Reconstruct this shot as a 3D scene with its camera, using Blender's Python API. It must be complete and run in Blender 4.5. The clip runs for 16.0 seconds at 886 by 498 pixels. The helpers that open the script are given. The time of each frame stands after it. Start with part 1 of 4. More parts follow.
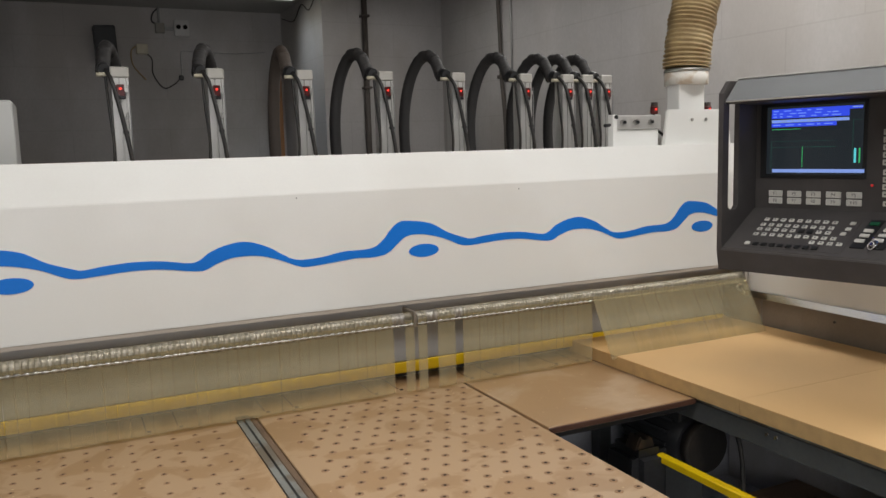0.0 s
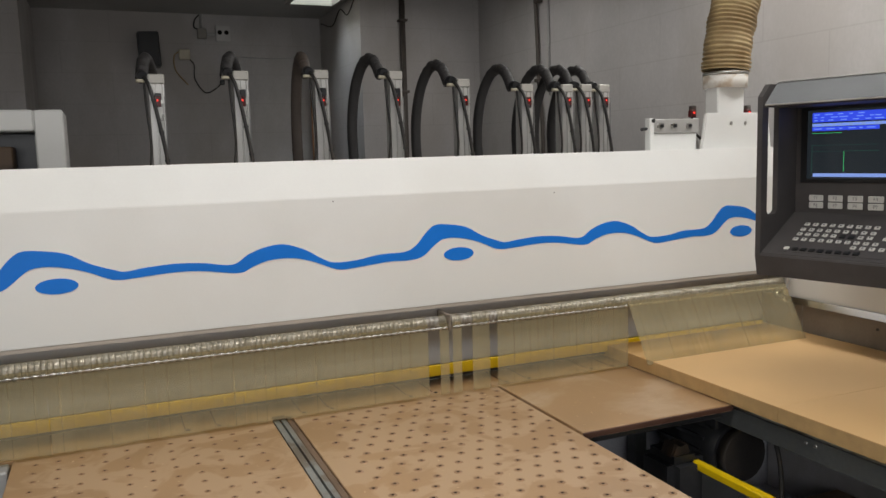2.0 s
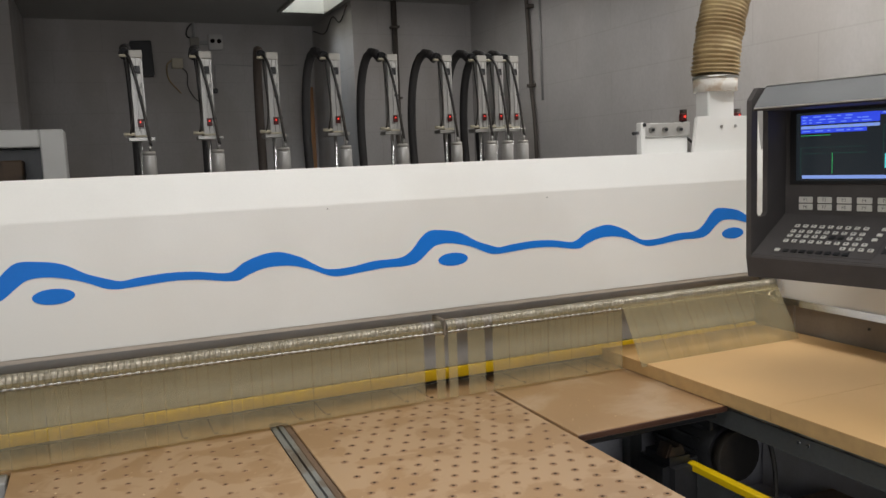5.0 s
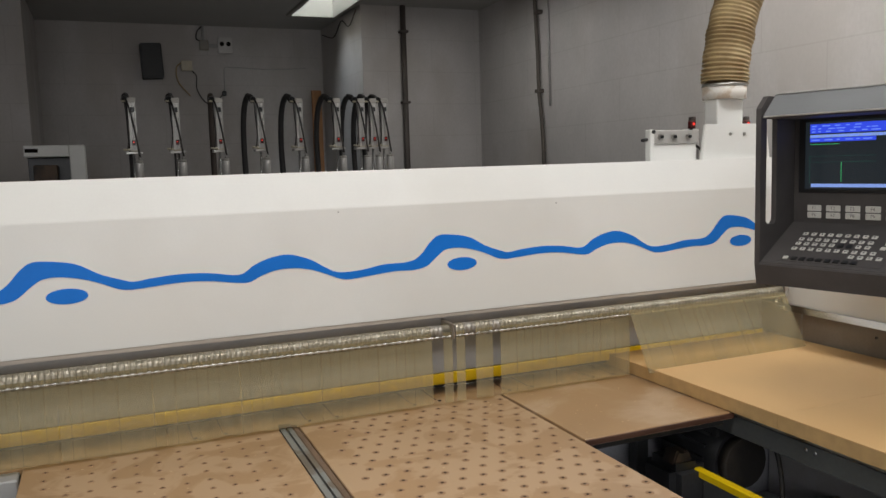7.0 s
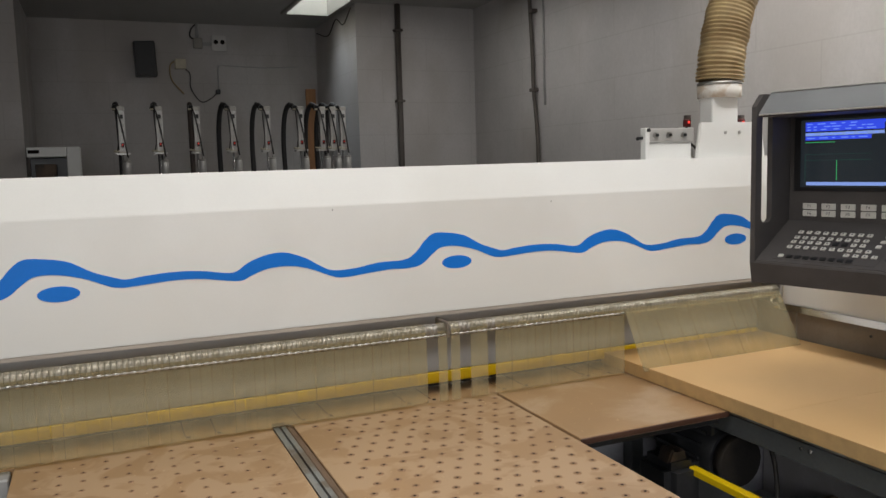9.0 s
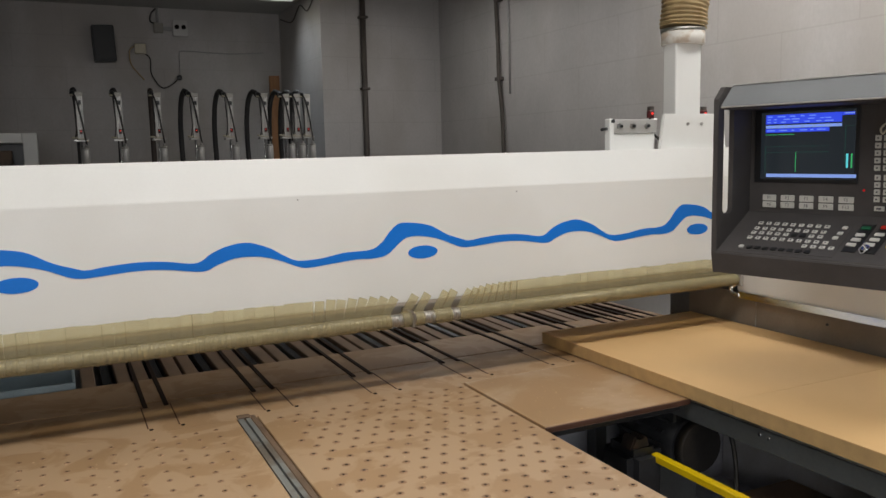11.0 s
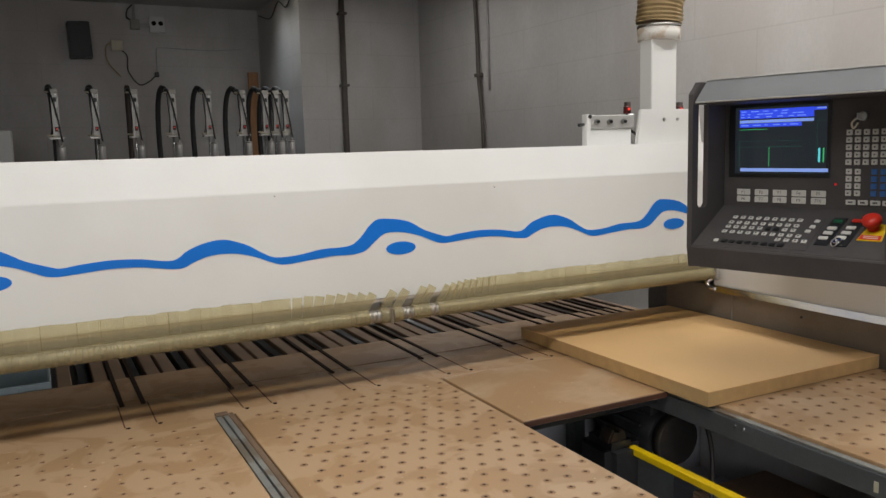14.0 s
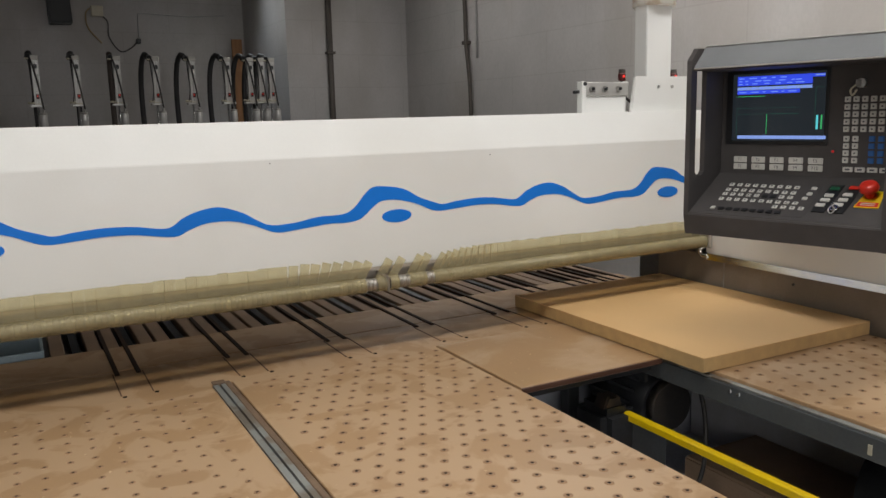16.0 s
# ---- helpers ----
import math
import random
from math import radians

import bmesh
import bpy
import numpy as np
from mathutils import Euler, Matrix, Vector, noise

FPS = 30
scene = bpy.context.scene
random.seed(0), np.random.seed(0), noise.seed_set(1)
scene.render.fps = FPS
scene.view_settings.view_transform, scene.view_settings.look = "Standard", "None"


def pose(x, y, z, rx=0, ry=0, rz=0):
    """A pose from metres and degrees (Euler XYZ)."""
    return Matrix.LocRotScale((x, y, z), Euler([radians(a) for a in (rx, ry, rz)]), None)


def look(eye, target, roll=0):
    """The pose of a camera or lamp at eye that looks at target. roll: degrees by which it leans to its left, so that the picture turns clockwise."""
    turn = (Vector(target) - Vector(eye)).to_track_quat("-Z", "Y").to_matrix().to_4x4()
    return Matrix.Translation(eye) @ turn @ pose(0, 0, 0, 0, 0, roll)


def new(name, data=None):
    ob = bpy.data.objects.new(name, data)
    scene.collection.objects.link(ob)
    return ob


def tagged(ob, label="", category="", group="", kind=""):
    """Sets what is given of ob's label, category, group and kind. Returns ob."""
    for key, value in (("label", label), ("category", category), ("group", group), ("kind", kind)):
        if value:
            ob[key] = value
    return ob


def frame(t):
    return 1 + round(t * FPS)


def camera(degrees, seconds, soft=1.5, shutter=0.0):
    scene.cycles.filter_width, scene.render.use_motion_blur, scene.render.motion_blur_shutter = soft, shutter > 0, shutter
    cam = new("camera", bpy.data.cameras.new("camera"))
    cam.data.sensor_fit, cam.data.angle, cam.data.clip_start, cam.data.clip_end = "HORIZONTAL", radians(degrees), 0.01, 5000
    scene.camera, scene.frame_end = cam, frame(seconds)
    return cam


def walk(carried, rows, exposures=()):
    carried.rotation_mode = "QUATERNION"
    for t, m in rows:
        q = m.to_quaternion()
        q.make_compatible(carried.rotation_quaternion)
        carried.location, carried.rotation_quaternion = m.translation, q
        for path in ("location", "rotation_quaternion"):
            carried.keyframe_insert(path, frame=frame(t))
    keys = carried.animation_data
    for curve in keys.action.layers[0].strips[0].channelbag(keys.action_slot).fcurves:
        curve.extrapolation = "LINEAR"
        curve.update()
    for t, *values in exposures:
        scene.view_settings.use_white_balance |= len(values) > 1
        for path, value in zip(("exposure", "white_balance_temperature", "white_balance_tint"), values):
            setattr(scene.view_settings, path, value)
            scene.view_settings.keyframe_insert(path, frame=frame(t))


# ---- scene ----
EXPOSURE = 0.0
cam = camera(58.1, 16.0, 1.5)
PATH = [
    (0, (0.008, 0.25, 1.531), (0.86, 2.042, 1.281), -1.6),
    (0.5, (0.012, 0.248, 1.527), (0.823, 2.056, 1.26), -2.0),
    (1, (0.0, 0.244, 1.53), (0.8, 2.059, 1.276), -1.8),
    (1.5, (0.001, 0.243, 1.533), (0.769, 2.072, 1.281), -1.9),
    (2, (0.009, 0.241, 1.532), (0.778, 2.072, 1.293), -1.6),
    (2.5, (0.009, 0.239, 1.534), (0.781, 2.068, 1.296), -2.0),
    (3, (0.01, 0.24, 1.536), (0.78, 2.07, 1.294), -2.3),
    (3.5, (0.008, 0.242, 1.534), (0.784, 2.07, 1.295), -2.3),
    (4, (0.01, 0.238, 1.534), (0.794, 2.064, 1.303), -2.3),
    (6.3, (-0.002, 0.221, 1.535), (0.759, 2.058, 1.318), -1.7),
    (6.5, (0.001, 0.223, 1.533), (0.758, 2.062, 1.318), -1.6),
    (7, (-0.009, 0.22, 1.536), (0.761, 2.053, 1.321), -1.7),
    (7.5, (-0.002, 0.216, 1.533), (0.749, 2.058, 1.321), -1.2),
    (8, (-0.004, 0.22, 1.532), (0.77, 2.051, 1.313), -1.3),
    (8.5, (-0.006, 0.221, 1.531), (0.77, 2.05, 1.309), -1.2),
    (9, (-0.007, 0.228, 1.532), (0.776, 2.055, 1.315), -1.6),
    (9.2, (-0.012, 0.228, 1.538), (0.792, 2.051, 1.374), 0.1),
    (11.3, (-0.007, 0.229, 1.537), (0.856, 2.015, 1.283), -1.4),
    (11.5, (-0.006, 0.228, 1.535), (0.844, 2.022, 1.293), -1.3),
    (12, (-0.007, 0.228, 1.532), (0.862, 2.012, 1.281), -1.3),
    (12.5, (-0.006, 0.224, 1.534), (0.856, 2.011, 1.281), -1.6),
    (13, (-0.001, 0.224, 1.537), (0.881, 2.001, 1.284), -1.9),
    (13.5, (-0.002, 0.222, 1.535), (0.884, 1.996, 1.281), -1.7),
    (14, (-0.002, 0.222, 1.535), (0.899, 1.989, 1.277), -1.5),
    (14.5, (0.0, 0.228, 1.534), (0.906, 1.991, 1.266), -1.6),
    (15, (0.009, 0.234, 1.53), (0.928, 1.989, 1.256), -1.9),
    (15.5, (0.0, 0.22, 1.53), (0.911, 1.979, 1.254), -2.0),
    (16, (-0.027, 0.242, 1.529), (0.903, 1.981, 1.196), -1.4),
]
walk(cam, [(t, look(eye, target, roll)) for t, eye, target, roll in PATH], [(0.0, EXPOSURE), (16.0, EXPOSURE)])

# ---------------- light ----------------
world = bpy.data.worlds.new("sky")
scene.world = world
world.use_nodes = True
sky = world.node_tree.nodes.new("ShaderNodeTexSky")
sky.sky_type, sky.sun_disc, sky.sun_elevation, sky.sun_rotation = "NISHITA", False, radians(40), radians(150)
world.node_tree.links.new(sky.outputs[0], world.node_tree.nodes["Background"].inputs[0])
world.node_tree.nodes["Background"].inputs[1].default_value = 0.12


def area(x, y, z, sx, sy, watts, colour=(1, 1, 1), rx=0, ry=0):
    data = bpy.data.lights.new("area_lamp", "AREA")
    data.shape, data.size, data.size_y, data.energy, data.color = "RECTANGLE", sx, sy, watts, colour
    ob = new("area_lamp", data)
    ob.matrix_basis = pose(x, y, z, rx, ry, 0)
    return ob


# added unseen lamps over the working side and behind it; skylight at the back
area(0.5, 0.95, 2.93, 3.2, 0.35, 42, (1.0, 0.975, 0.935))
# second added row, set near the right wall to brighten it
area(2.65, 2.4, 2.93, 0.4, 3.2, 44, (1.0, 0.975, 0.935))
area(1.95, 7.6, 4.0, 0.38, 0.95, 56, (0.86, 0.94, 1.0), 0, -26)
# upright panel for frontal daylight, with no opening built behind it
area(-1.2, -3.3, 1.85, 3.4, 2.1, 66, (0.98, 0.98, 0.985), 90, 0)

# extra ceiling lamp, added only to brighten the pier and far wall
area(2.6, 5.7, 2.93, 0.3, 1.6, 9, (1.0, 0.975, 0.935))

# ---------------- materials ----------------


def mat(name, colour, rough=0.5, metal=0.0, vary=0.12, scale=6.0, fine=90.0, bump=0.05, stain=None, amount=0.0,
        stain_scale=2.2, stretch=(1, 1, 1), spec=0.5, edge=(0.47, 0.58), curl=0.0):
    m = bpy.data.materials.new(name)
    m.use_nodes = True
    nt = m.node_tree
    b = nt.nodes["Principled BSDF"]
    b.inputs["Roughness"].default_value, b.inputs["Metallic"].default_value = rough, metal
    b.inputs["Specular IOR Level"].default_value = spec
    co = nt.nodes.new("ShaderNodeTexCoord")
    mp = nt.nodes.new("ShaderNodeMapping")
    mp.inputs["Scale"].default_value = stretch
    nt.links.new(co.outputs["Object"], mp.inputs[0])

    def noise_node(s, detail):
        n = nt.nodes.new("ShaderNodeTexNoise")
        n.inputs["Scale"].default_value, n.inputs["Detail"].default_value = s, detail
        nt.links.new(mp.outputs[0], n.inputs["Vector"])
        return n
    big, small = noise_node(scale, 5), noise_node(fine, 3)

    def mix(kind, fac, a, c):
        n = nt.nodes.new("ShaderNodeMix")
        n.data_type, n.blend_type = "RGBA", kind
        if isinstance(fac, float):
            n.inputs[0].default_value = fac
        else:
            nt.links.new(fac, n.inputs[0])
        for i, v in ((6, a), (7, c)):
            if isinstance(v, tuple):
                n.inputs[i].default_value = (*v, 1)
            else:
                nt.links.new(v, n.inputs[i])
        return n.outputs[2]

    def ramp(src, lo, hi):
        n = nt.nodes.new("ShaderNodeMapRange")
        n.inputs[1].default_value, n.inputs[2].default_value = lo, hi
        nt.links.new(src, n.inputs[0])
        return n.outputs[0]
    dark = tuple(c * (1 - vary) for c in colour)
    light = tuple(min(1, c * (1 + vary)) for c in colour)
    col = mix("MIX", ramp(big.outputs[0], 0.3, 0.7), dark, light)
    col = mix("MIX", ramp(small.outputs[0], 0.25, 0.75), col, mix("MULTIPLY", 1.0, col, (1 - vary * 0.7,) * 3))
    if stain:
        sn = noise_node(stain_scale, 7)
        sn.inputs["Distortion"].default_value = curl
        sn.inputs["Roughness"].default_value = 0.55 if curl else 0.5
        fac = nt.nodes.new("ShaderNodeMath")
        fac.operation = "MULTIPLY"
        nt.links.new(ramp(sn.outputs[0], *edge), fac.inputs[0])
        fac.inputs[1].default_value = amount
        col = mix("MIX", fac.outputs[0], col, stain)
    nt.links.new(col, b.inputs["Base Color"])
    rr = nt.nodes.new("ShaderNodeMapRange")
    rr.inputs[3].default_value, rr.inputs[4].default_value = max(0.02, rough - 0.08), min(1, rough + 0.1)
    nt.links.new(big.outputs[0], rr.inputs[0])
    nt.links.new(rr.outputs[0], b.inputs["Roughness"])
    if bump:
        bp = nt.nodes.new("ShaderNodeBump")
        bp.inputs["Strength"].default_value, bp.inputs["Distance"].default_value = bump, 0.004
        nt.links.new(small.outputs[0], bp.inputs["Height"])
        nt.links.new(bp.outputs[0], b.inputs["Normal"])
    return m


def glow(name, colour, strength):
    m = bpy.data.materials.new(name)
    m.use_nodes = True
    b = m.node_tree.nodes["Principled BSDF"]
    b.inputs["Base Color"].default_value = (*(c * 0.3 for c in colour), 1)
    b.inputs["Emission Color"].default_value = (*colour, 1)
    b.inputs["Emission Strength"].default_value = strength
    b.inputs["Roughness"].default_value = 0.25
    return m


def block_wall(name, colour):
    """Painted concrete blocks: faint courses, drips and grime."""
    m = mat(name, colour, 0.75, 0, 0.13, 1.4, 60, 0.1, tuple(c * k for c, k in zip(colour, (0.78, 0.74, 0.69))), 0.6, 1.1, (1, 1, 0.6))
    nt = m.node_tree
    b = nt.nodes["Principled BSDF"]
    co = nt.nodes.new("ShaderNodeTexCoord")
    mp = nt.nodes.new("ShaderNodeMapping")
    geo = nt.nodes.new("ShaderNodeSeparateXYZ")
    nt.links.new(co.outputs["Object"], geo.inputs[0])
    add = nt.nodes.new("ShaderNodeMath")
    add.operation = "ADD"
    nt.links.new(geo.outputs[0], add.inputs[0])
    nt.links.new(geo.outputs[1], add.inputs[1])
    com = nt.nodes.new("ShaderNodeCombineXYZ")
    nt.links.new(add.outputs[0], com.inputs[0])
    nt.links.new(geo.outputs[2], com.inputs[1])
    nt.links.new(com.outputs[0], mp.inputs[0])
    br = nt.nodes.new("ShaderNodeTexBrick")
    br.inputs["Scale"].default_value = 1.0
    br.inputs["Mortar Size"].default_value, br.inputs["Mortar Smooth"].default_value = 0.006, 0.6
    br.inputs["Brick Width"].default_value, br.inputs["Row Height"].default_value = 0.9, 0.3
    nt.links.new(mp.outputs[0], br.inputs["Vector"])
    old = b.inputs["Base Color"].links[0].from_socket
    mx = nt.nodes.new("ShaderNodeMix")
    mx.data_type, mx.blend_type = "RGBA", "MULTIPLY"
    mx.inputs[7].default_value = (0.93, 0.925, 0.915, 1)
    nt.links.new(br.outputs["Fac"], mx.inputs[0])
    nt.links.new(old, mx.inputs[6])
    nt.links.new(mx.outputs[2], b.inputs["Base Color"])
    bp = nt.nodes.new("ShaderNodeBump")
    bp.inputs["Strength"].default_value, bp.inputs["Distance"].default_value, bp.invert = 0.09, 0.004, True
    nt.links.new(br.outputs["Fac"], bp.inputs["Height"])
    nt.links.new(b.inputs["Normal"].links[0].from_socket, bp.inputs["Normal"])
    nt.links.new(bp.outputs[0], b.inputs["Normal"])
    return m


def clear_plastic(name, low, high, tint=(0.93, 0.90, 0.77, 1)):
    """Yellowed, hazy soft PVC."""
    m = bpy.data.materials.new(name)
    m.use_nodes = True
    nt = m.node_tree
    b = nt.nodes["Principled BSDF"]
    b.inputs["Base Color"].default_value = (0.585, 0.52, 0.365, 1)
    b.inputs["Roughness"].default_value = 0.2
    tr = nt.nodes.new("ShaderNodeBsdfTransparent")
    tr.inputs[0].default_value = tint
    mx = nt.nodes.new("ShaderNodeMixShader")
    co = nt.nodes.new("ShaderNodeNewGeometry")
    n = nt.nodes.new("ShaderNodeTexNoise")
    n.inputs["Scale"].default_value = 9
    info = nt.nodes.new("ShaderNodeObjectInfo")
    nt.links.new(co.outputs["Position"], n.inputs["Vector"])
    ad = nt.nodes.new("ShaderNodeMath")
    ad.operation = "MULTIPLY_ADD"
    ad.inputs[1].default_value = 0.05
    mr = nt.nodes.new("ShaderNodeMapRange")
    mr.inputs[3].default_value, mr.inputs[4].default_value = low, high
    nt.links.new(n.outputs[0], mr.inputs[0])
    nt.links.new(info.outputs["Random"], ad.inputs[0])
    nt.links.new(mr.outputs[0], ad.inputs[2])
    nt.links.new(ad.outputs[0], mx.inputs[0])
    nt.links.new(tr.outputs[0], mx.inputs[1])
    nt.links.new(b.outputs[0], mx.inputs[2])
    nt.links.new(mx.outputs[0], nt.nodes["Material Output"].inputs[0])
    return m


WALL = block_wall("painted_block", (0.475, 0.455, 0.443))
CEIL = mat("ceiling_paint", (0.37, 0.36, 0.34), 0.8, 0, 0.08, 1.0, 50, 0.1)
FLOOR = mat("concrete_floor", (0.24, 0.24, 0.24), 0.7, 0, 0.2, 1.2, 80, 0.2, (0.12, 0.12, 0.12), 0.5)
WHITE = mat("white_enamel", (0.77, 0.77, 0.75), 0.38, 0, 0.03, 3, 200, 0.02, (0.62, 0.60, 0.55), 0.25, 1.6)
GREYP = mat("grey_enamel", (0.36, 0.355, 0.345), 0.42, 0, 0.08, 5, 150, 0.03)
BLUE = mat("blue_film", (0.010, 0.175, 0.66), 0.45, 0, 0.05, 6, 150, 0.02, spec=0.2)
STEEL = mat("brushed_steel", (0.50, 0.49, 0.47), 0.36, 1.0, 0.12, 8, 160, 0.05)
ALU = mat("aluminium_profile", (0.37, 0.38, 0.36), 0.45, 0.6, 0.12, 7, 200, 0.05, (0.20, 0.15, 0.10), 0.7, 11)
SILVER = mat("anodised_aluminium", (0.53, 0.52, 0.50), 0.36, 0.35, 0.05, 8, 160, 0.03)
CHROME = mat("chrome", (0.80, 0.80, 0.80), 0.22, 1.0, 0.05, 10, 200, 0.01)
RUBBER = mat("black_rubber", (0.022, 0.020, 0.019), 0.5, 0, 0.3, 12, 120, 0.15, (0.075, 0.06, 0.045), 0.5, 5)
BROWNHOSE = mat("dusty_rubber", (0.035, 0.026, 0.02), 0.6, 0, 0.3, 12, 120, 0.15, (0.16, 0.10, 0.06), 0.6, 5)
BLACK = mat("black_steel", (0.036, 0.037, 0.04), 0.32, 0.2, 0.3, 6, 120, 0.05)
PITSTEEL = mat("dark_painted_steel", (0.10, 0.107, 0.11), 0.34, 0.1, 0.25, 5, 100, 0.04)
PITGREY = mat("pale_machine_grey", (0.48, 0.48, 0.50), 0.4, 0, 0.12, 4, 100, 0.04, (0.30, 0.27, 0.24), 0.5, 4)
CONSOLE = mat("charcoal_plastic", (0.064, 0.058, 0.057), 0.58, 0, 0.18, 14, 400, 0.08)
HOODM = mat("grey_hood_enamel", (0.20, 0.205, 0.215), 0.34, 0, 0.06, 9, 200, 0.03)
KEYW = mat("grey_white_keycap", (0.60, 0.59, 0.55), 0.5, 0, 0.08, 40, 300, 0.02)
KEYB = mat("blue_keycap", (0.03, 0.12, 0.36), 0.5, 0, 0.1, 40, 300, 0.02)
KEYK = mat("black_keycap", (0.012, 0.012, 0.013), 0.45, 0, 0.1, 40, 300, 0.02)
INK = mat("grey_print", (0.10, 0.10, 0.11), 0.6, 0, 0.05, 20, 100, 0)
REDP = mat("red_plastic", (0.62, 0.03, 0.015), 0.32, 0, 0.05, 20, 200, 0.01)
GREENP = mat("green_plastic", (0.01, 0.10, 0.045), 0.4, 0, 0.05, 20, 200, 0.01)
YELLOW = mat("yellow_enamel", (0.88, 0.60, 0.004), 0.4, 0, 0.06, 8, 150, 0.03, (0.50, 0.31, 0.03), 0.25, 5)
MDF = mat("raw_fibreboard", (0.70, 0.445, 0.20), 0.72, 0, 0.05, 3, 350, 0.06, (0.62, 0.40, 0.185), 0.12, 1.8)
MDFE = mat("sawn_fibreboard_edge", (0.53, 0.345, 0.15), 0.85, 0, 0.1, 30, 500, 0.12)
TABLE = mat("phenolic_board", (0.385, 0.24, 0.123), 0.45, 0, 0.07, 5, 160, 0.04, (0.47, 0.32, 0.19), 0.75, 6.5, edge=(0.45, 0.52), curl=1.3)
STRIPW = mat("grimy_wood_strip", (0.17, 0.11, 0.068), 0.7, 0, 0.2, 20, 200, 0.1)
TABEDGE = mat("dark_board_edge", (0.085, 0.035, 0.02), 0.6, 0, 0.2, 20, 200, 0.1)
# dark fill: the shade inside holes and slots, set as colour
HOLE = mat("hole_shade", (0.012, 0.009, 0.008), 0.9, 0, 0.1, 20, 100, 0, spec=0.1)
DARKBAR = mat("oiled_dark_bar", (0.042, 0.025, 0.017), 0.65, 0, 0.3, 15, 120, 0.08, spec=0.12)
COATED = mat("coated_board", (0.41, 0.258, 0.133), 0.33, 0, 0.06, 5, 160, 0.03, (0.51, 0.37, 0.24), 0.75, 4.4, edge=(0.48, 0.60), curl=0.6)
RING = mat("nozzle_ring", (0.325, 0.195, 0.108), 0.7, 0, 0.15, 40, 200, 0.02)
FENCE = mat("worn_steel_plate", (0.25, 0.212, 0.172), 0.5, 0.15, 0.15, 4, 130, 0.06, (0.16, 0.125, 0.095), 0.5, 3)
BEIGE = mat("ivory_plastic", (0.55, 0.50, 0.38), 0.5, 0, 0.08, 15, 100, 0.02)
DUCTHOSE = mat("ribbed_beige_plastic", (0.45, 0.34, 0.175), 0.55, 0, 0.12, 10, 100, 0.08, (0.22, 0.14, 0.06), 0.6, 6)
GREYD = mat("dull_grey_steel", (0.28, 0.275, 0.27), 0.5, 0.1, 0.12, 6, 120, 0.05)
PIPE = mat("dull_brown_pipe", (0.085, 0.070, 0.060), 0.6, 0, 0.2, 6, 80, 0.1)
COLLAR = mat("rust_spotted_enamel", (0.74, 0.71, 0.66), 0.45, 0, 0.05, 6, 100, 0.05, (0.42, 0.28, 0.15), 0.6, 22)
PVC = clear_plastic("hazy_strip_plastic", 0.13, 0.19)
PVCLOOP = clear_plastic("clear_loop_plastic", 0.02, 0.05, (0.98, 0.975, 0.95, 1))
PVCEND = clear_plastic("scuffed_strip_plastic", 0.16, 0.22)
CAPM = mat("cast_alloy", (0.44, 0.42, 0.385), 0.5, 0.2, 0.1, 15, 120, 0.05)
SLAT = mat("worn_wood_slat", (0.25, 0.165, 0.105), 0.6, 0, 0.2, 9, 150, 0.1)
HOSERUB = mat("matt_hose_rubber", (0.026, 0.024, 0.024), 0.62, 0, 0.12, 3, 300, 0.05)
HOSEDUST = mat("dust_brown_hose_rubber", (0.06, 0.045, 0.036), 0.66, 0, 0.15, 3, 300, 0.05)
PITWALL = mat("pale_slate_painted_steel", (0.56, 0.57, 0.62), 0.4, 0.0, 0.2, 3, 100, 0.04)
# lip colour: the casing underside's shade and wood reflection, set as beige-brown
LIP = mat("reflected_wood_beige", (0.46, 0.40, 0.345), 0.5, 0, 0.1, 6, 150, 0.04)
CRATE = mat("pale_blue_plastic", (0.30, 0.38, 0.42), 0.5, 0, 0.1, 8, 120, 0.03)
CHIPM = mat("wood_dust", (0.66, 0.50, 0.32), 0.9, 0, 0.15, 30, 200, 0.0)
PLANK = mat("orange_wood", (0.32, 0.15, 0.06), 0.6, 0, 0.15, 6, 120, 0.08, None, 0, 2, (6, 6, 1))
CREAM = mat("cream_paint", (0.29, 0.272, 0.235), 0.6, 0, 0.05, 4, 80, 0.05)
REDGLOW = glow("red_lamp", (1.0, 0.06, 0.04), 1.3)
REDBODY = mat("dark_red_plastic", (0.075, 0.006, 0.006), 0.3, 0, 0.1, 20, 200, 0)
S_BLACK = glow("screen_black", (0.012, 0.016, 0.02), 1.0)
S_BLUE = glow("screen_blue", (0.035, 0.075, 0.80), 0.9)
S_LIGHT = glow("screen_light_blue", (0.20, 0.30, 0.66), 1.0)
S_GREEN = glow("screen_green", (0.04, 0.36, 0.12), 1.0)
S_CYAN = glow("screen_cyan", (0.10, 0.55, 0.60), 1.0)
S_TEXT = glow("screen_text", (0.16, 0.28, 0.95), 1.0)
LED = glow("dim_red_lamp", (0.6, 0.03, 0.03), 0.6)
S_DIM = glow("screen_dim_green", (0.015, 0.07, 0.05), 1.0)

# ---------------- mesh helpers ----------------


def add_box(bm, a, b):
    vs = [bm.verts.new((x, y, z)) for x in (a[0], b[0]) for y in (a[1], b[1]) for z in (a[2], b[2])]
    for f in ((0, 1, 3, 2), (4, 6, 7, 5), (0, 4, 5, 1), (2, 3, 7, 6), (0, 2, 6, 4), (1, 5, 7, 3)):
        bm.faces.new([vs[i] for i in f])
    return vs


def box_bm(a, b, bev=0.0, seg=1):
    bm = bmesh.new()
    add_box(bm, a, b)
    if bev:
        bmesh.ops.bevel(bm, geom=list(bm.edges), offset=bev, segments=seg, affect="EDGES")
    return bm


